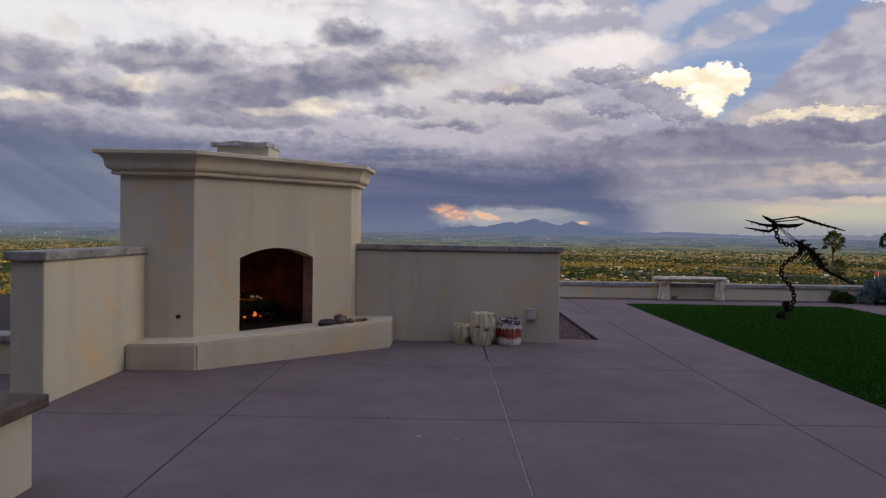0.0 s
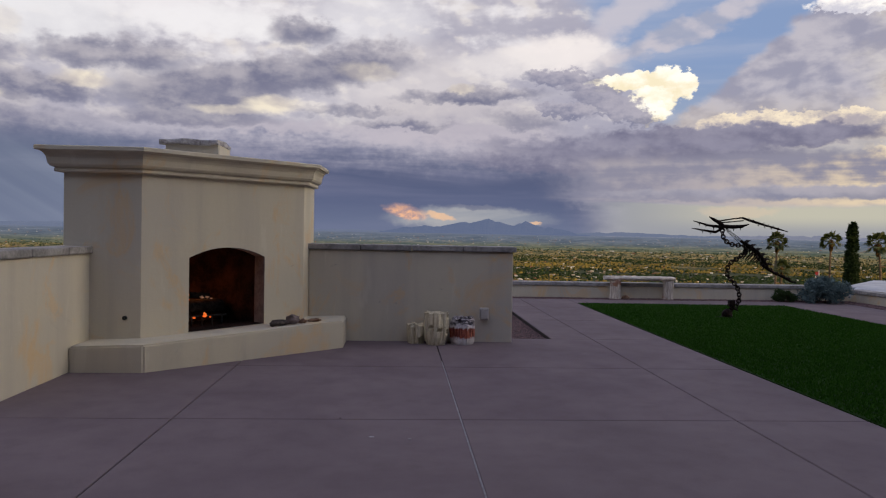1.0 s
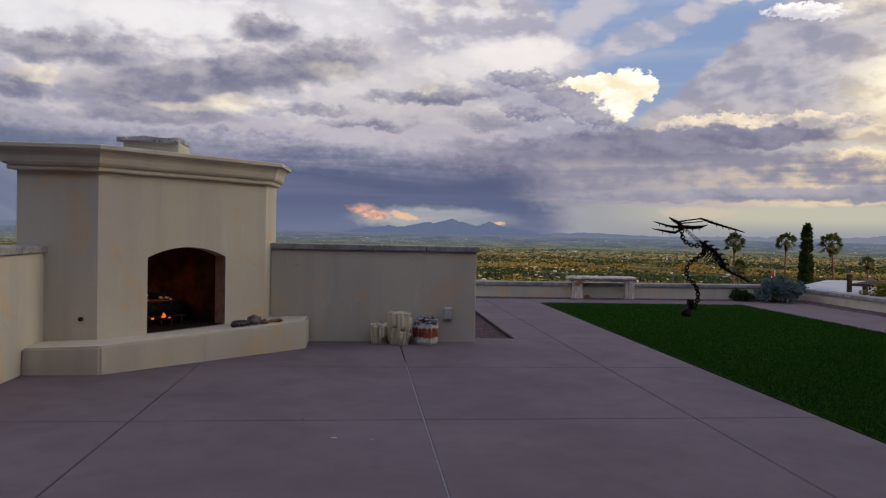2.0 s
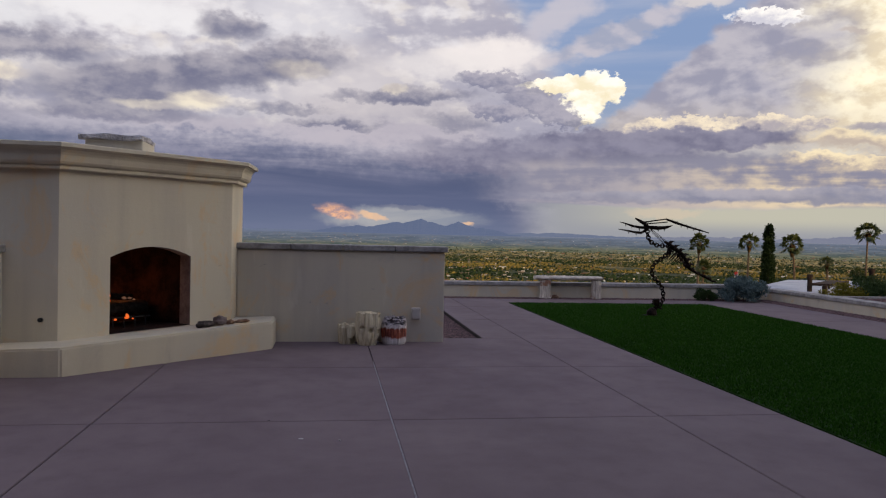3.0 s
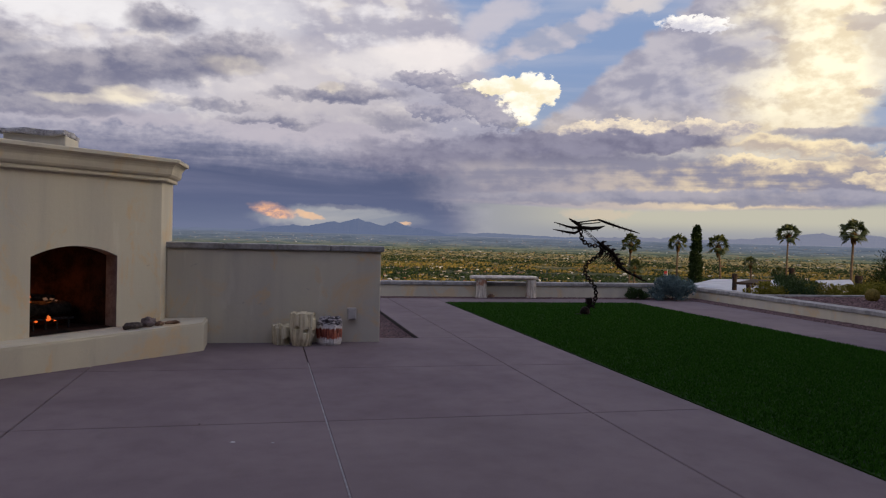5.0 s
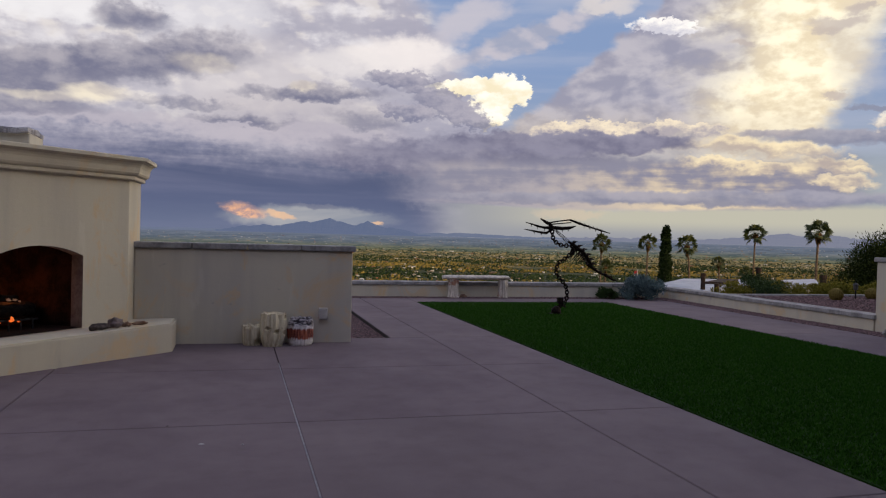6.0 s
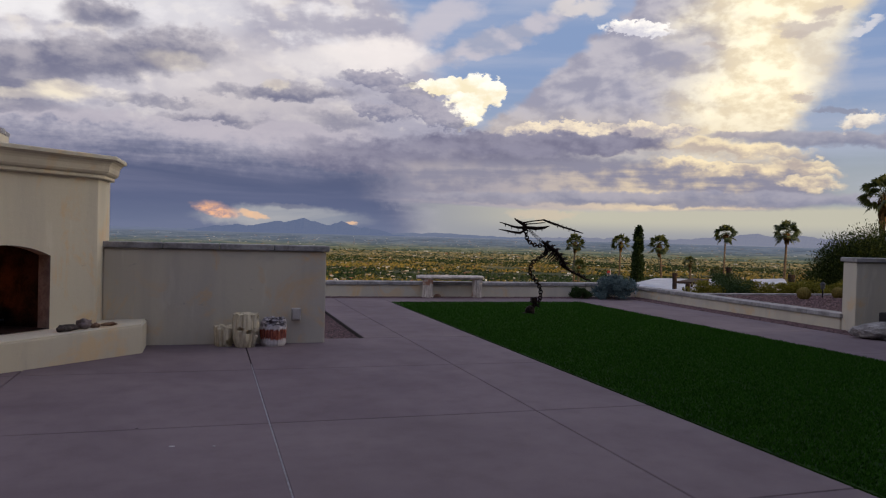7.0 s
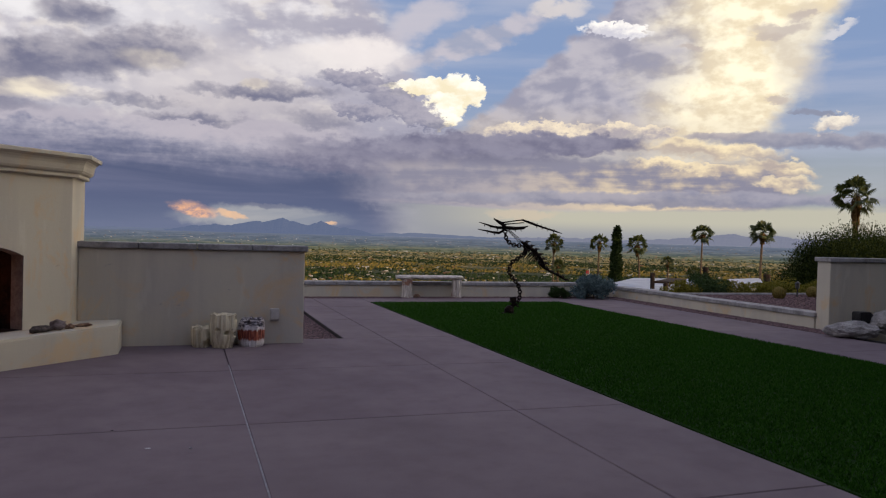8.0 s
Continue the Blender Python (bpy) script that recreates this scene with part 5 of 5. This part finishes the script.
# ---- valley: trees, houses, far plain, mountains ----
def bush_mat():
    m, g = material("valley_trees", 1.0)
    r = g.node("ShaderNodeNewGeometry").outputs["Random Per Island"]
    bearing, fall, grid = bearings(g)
    # bands of trees painted golden as if in sun, dark as under cloud
    sun_bands = g.math("ADD", g.math("MULTIPLY", g.smooth(fall, 1.8, 2.2), g.smooth(fall, 2.75, 2.45)), g.smooth(fall, 3.2, 3.5))
    sun_patch = g.math("ADD", g.noise(grid(0.55, 3.2, 6.0), 1.0, 5.0, 0.6), g.math("MULTIPLY", g.math("SUBTRACT", r, 0.5), 0.20))
    sun_patch = g.math("ADD", sun_patch, g.math("MULTIPLY", g.math("SUBTRACT", sun_bands, 0.55), 0.16))
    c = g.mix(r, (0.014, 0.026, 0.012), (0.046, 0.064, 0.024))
    c = g.mix(g.smooth(sun_patch, 0.47, 0.62), c, g.mix(r, (0.085, 0.085, 0.020), (0.30, 0.205, 0.050)))
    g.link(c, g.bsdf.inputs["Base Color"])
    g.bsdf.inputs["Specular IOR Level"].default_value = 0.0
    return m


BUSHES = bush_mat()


def valley_trees(count, seed, start, span):
    rng = np.random.default_rng(seed)
    a = np.radians(-36 + 94 * rng.random(count))
    r = start + span * rng.random(count) ** 1.2
    x, y = 3 + r * np.sin(a), 6 + r * np.cos(a)
    keep = np.array([noise.noise(Vector((px * 0.012, py * 0.012, 2.0))) > -0.36 + 0.2 * ((k * 7919) % 13) / 13 - 0.1 for k, (px, py) in enumerate(zip(x, y))])
    x, y, r = x[keep], y[keep], r[keep]
    n = len(x)
    z = np.array([rise(q) for q in r])
    w = 0.55 + 1.3 * rng.random(n) ** 2.5
    tv = np.array([(1, 0, 0), (0.31, 0.95, 0), (-0.81, 0.59, 0), (-0.81, -0.59, 0), (0.31, -0.95, 0), (0, 0, 1.0), (0, 0, -0.8)], float)
    tf = np.array([(a, (a + 1) % 5, 5) for a in range(5)] + [((a + 1) % 5, a, 6) for a in range(5)])
    s = np.stack([w, w, w * (0.6 + 0.5 * rng.random(n))], 1)
    v = tv[None] * s[:, None] * (0.65 + 0.7 * rng.random((n, len(tv), 1))) + np.stack([x, y, z + s[:, 2] * 0.5], 1)[:, None]
    f = tf[None] + (np.arange(n) * len(tv))[:, None, None]
    from_arrays("valley_trees", v.reshape(-1, 3).tolist(), f.reshape(-1, 3).tolist(), BUSHES, "scattered trees filling the valley, sunlit and cloud-shaded bands put in their colour", "trees")


valley_trees(80000, 80, 430, 950)
valley_trees(16000, 82, 1150, 750)


def houses_mat():
    m, g = material("valley_houses", 0.9)
    r = g.node("ShaderNodeNewGeometry").outputs["Random Per Island"]
    ramp = g.node("ShaderNodeValToRGB")
    g.link(r, ramp.inputs[0])
    ramp.color_ramp.interpolation = "CONSTANT"
    cols = ((0.0, (0.50, 0.44, 0.36)), (0.22, (0.20, 0.15, 0.10)), (0.56, (0.62, 0.59, 0.55)), (0.70, (0.26, 0.12, 0.07)), (0.85, (0.36, 0.30, 0.23)))
    while len(ramp.color_ramp.elements) < len(cols):
        ramp.color_ramp.elements.new(0.5)
    for e, (p, c) in zip(ramp.color_ramp.elements, cols):
        e.position, e.color = p, (*c, 1)
    g.link(ramp.outputs[0], g.bsdf.inputs["Base Color"])
    return m


def valley_houses(count, seed):
    rng = np.random.default_rng(seed)
    verts, faces = [], []
    for k in range(count):
        a, r = math.radians(-36 + 94 * rng.random()), 600 + 3400 * rng.random() ** 1.7
        w, d, h = 1.4 + 4.0 * rng.random() ** 3 + r * 0.0018 * rng.random() ** 2, 1.5 + 2.5 * rng.random(), 0.7 + 0.7 * rng.random()
        t = rng.random() * 0.8 - 0.4 + math.radians(140)
        cx, cy, cz = 3 + r * math.sin(a), 6 + r * math.cos(a), rise(r)
        u, q = Vector((math.cos(t), math.sin(t), 0)), Vector((-math.sin(t), math.cos(t), 0))
        b = len(verts)
        ridge = 0.35 * h if rng.random() < 0.5 else 0.0
        for zz, k2 in ((-0.5, 1), (h, 1)):
            for sx, sy in ((-1, -1), (1, -1), (1, 1), (-1, 1)):
                p = Vector((cx, cy, cz + zz)) + u * sx * w * 0.5 + q * sy * d * 0.5
                verts.append(p[:])
        for sx in (-1, 1):
            p = Vector((cx, cy, cz + h + ridge)) + u * sx * w * 0.42
            verts.append(p[:])
        faces += [(b, b + 1, b + 5, b + 4), (b + 1, b + 2, b + 6, b + 5), (b + 2, b + 3, b + 7, b + 6), (b + 3, b, b + 4, b + 7), (b + 4, b + 5, b + 9, b + 8), (b + 6, b + 7, b + 8, b + 9), (b + 5, b + 6, b + 9), (b + 7, b + 4, b + 8)]
    from_arrays("valley_houses", verts, faces, houses_mat(), "distant pale houses and sheds among the valley trees", "houses")


valley_houses(2800, 81)


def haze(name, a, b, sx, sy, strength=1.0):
    """Backdrop paint for what lies miles away: its haze is put in as a glowing colour."""
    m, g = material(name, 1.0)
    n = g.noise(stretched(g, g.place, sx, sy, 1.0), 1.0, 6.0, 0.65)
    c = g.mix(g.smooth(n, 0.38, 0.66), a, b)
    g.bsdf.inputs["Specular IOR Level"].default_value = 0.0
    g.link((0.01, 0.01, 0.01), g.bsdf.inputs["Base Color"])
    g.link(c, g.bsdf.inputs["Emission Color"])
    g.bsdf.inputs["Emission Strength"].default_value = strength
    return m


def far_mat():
    """Far plain: olive scrub near, haze painted in as glowing blue with distance, in long streaks with pale roofs."""
    m, g = material("far_plain_haze", 1.0)
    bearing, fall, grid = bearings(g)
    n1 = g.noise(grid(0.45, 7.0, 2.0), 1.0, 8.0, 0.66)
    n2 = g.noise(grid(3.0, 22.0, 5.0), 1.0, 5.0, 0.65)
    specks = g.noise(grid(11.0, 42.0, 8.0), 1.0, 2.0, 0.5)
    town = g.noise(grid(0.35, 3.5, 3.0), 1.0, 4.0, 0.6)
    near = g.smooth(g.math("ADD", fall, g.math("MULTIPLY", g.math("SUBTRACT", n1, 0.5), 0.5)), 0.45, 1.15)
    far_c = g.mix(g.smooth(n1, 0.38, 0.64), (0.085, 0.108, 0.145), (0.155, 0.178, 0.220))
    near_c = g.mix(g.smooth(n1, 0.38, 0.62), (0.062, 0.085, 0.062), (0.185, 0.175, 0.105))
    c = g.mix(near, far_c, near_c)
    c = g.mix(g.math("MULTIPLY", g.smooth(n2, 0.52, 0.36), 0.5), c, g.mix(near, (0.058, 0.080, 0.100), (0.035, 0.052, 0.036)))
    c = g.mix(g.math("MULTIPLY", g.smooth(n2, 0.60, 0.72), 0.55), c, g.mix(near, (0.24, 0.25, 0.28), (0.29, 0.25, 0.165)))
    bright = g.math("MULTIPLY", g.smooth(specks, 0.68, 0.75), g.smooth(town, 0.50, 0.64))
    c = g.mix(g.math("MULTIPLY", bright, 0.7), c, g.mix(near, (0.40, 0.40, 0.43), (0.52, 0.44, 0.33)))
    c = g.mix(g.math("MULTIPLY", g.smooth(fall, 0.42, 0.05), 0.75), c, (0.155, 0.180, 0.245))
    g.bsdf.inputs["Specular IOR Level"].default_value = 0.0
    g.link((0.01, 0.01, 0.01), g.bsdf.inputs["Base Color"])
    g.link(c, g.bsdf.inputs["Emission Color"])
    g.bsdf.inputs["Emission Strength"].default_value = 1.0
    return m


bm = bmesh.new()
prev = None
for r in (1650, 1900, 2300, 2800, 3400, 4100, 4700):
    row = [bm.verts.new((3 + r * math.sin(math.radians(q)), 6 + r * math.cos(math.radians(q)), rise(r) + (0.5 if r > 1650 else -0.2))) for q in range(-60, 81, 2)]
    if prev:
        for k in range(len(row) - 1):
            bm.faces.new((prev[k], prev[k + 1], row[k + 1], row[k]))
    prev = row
tagged(finish("backdrop_plain", bm, far_mat()), "far plain under the storm, its blue-grey haze put in a glowing colour", "backdrop", kind="structure")


def ridge(name, label, az0, az1, peaks, base, depth, colour, seed, jag):
    """A far mountain range: a crest with slopes on both sides."""
    bm = bmesh.new()
    rows = []
    n = int((az1 - az0) * 6)
    for i in range(n + 1):
        a = az0 + (az1 - az0) * i / n
        h = base
        for pa, ph, pw in peaks:
            h = max(h, ph * max(0.0, 1 - abs(a - pa) / pw) ** 0.9)
        h += jag * noise.noise(Vector((a * 1.3, seed, 0))) * 0.6 + jag * 0.5 * noise.noise(Vector((a * 4.0, seed, 3)))
        ends = min(1.0, (a - az0) / 1.5, (az1 - a) / 1.5)
        h = max(0.02, h * ends)
        s, c = math.sin(radians(a)), math.cos(radians(a))
        R = 4500
        row = []
        for rr, k in ((R - depth, 0.0), (R - depth * 0.5, 0.55 + 0.1 * noise.noise(Vector((a * 3, seed, 9)))), (R, 1.0), (R + 200, 0.0)):
            z = 1.42 - 8 + k * (h * R / 57.3 + 8)
            row.append(bm.verts.new((rr * s, rr * c, z)))
        rows.append(row)
    for p, q in zip(rows, rows[1:]):
        for k in range(3):
            bm.faces.new((p[k], q[k], q[k + 1], p[k + 1]))
    tagged(finish(name, bm, colour), label, "mountains", kind="structure")


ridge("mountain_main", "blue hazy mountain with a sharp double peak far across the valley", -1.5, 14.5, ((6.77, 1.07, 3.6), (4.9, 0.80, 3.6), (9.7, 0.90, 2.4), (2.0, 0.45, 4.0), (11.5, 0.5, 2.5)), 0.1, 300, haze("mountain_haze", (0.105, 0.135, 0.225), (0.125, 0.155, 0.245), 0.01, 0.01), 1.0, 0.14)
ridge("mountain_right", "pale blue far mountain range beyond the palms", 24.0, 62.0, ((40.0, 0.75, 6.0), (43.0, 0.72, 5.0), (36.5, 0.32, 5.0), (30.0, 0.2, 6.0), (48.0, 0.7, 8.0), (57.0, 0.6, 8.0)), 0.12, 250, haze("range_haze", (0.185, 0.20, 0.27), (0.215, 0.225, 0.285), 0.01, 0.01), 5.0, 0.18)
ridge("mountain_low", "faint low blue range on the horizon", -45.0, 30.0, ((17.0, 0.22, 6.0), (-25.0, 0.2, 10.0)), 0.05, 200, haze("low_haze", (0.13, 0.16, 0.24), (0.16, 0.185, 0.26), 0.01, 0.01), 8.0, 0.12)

# ---- paving, in slabs with open joints ----
for x0, x1 in zip(X_CUTS, X_CUTS[1:]):
    for y0, y1 in zip(Y_CUTS, Y_CUTS[1:]):
        if x0 == 0.49 and y0 >= 9.93:
            x_lo = 2.075
        else:
            x_lo = x0
        if x0 >= 0.49 or y0 < 9.93:
            slab(x_lo, x1, y0, y1)
for y0, y1 in zip(Y_CUTS, Y_CUTS[1:]):
    slab(8.09, 9.86, y0, y1)
for x0, x1 in ((3.69, 5.84), (5.84, 8.09)):
    slab(x0, x1, 15.16, 16.10)
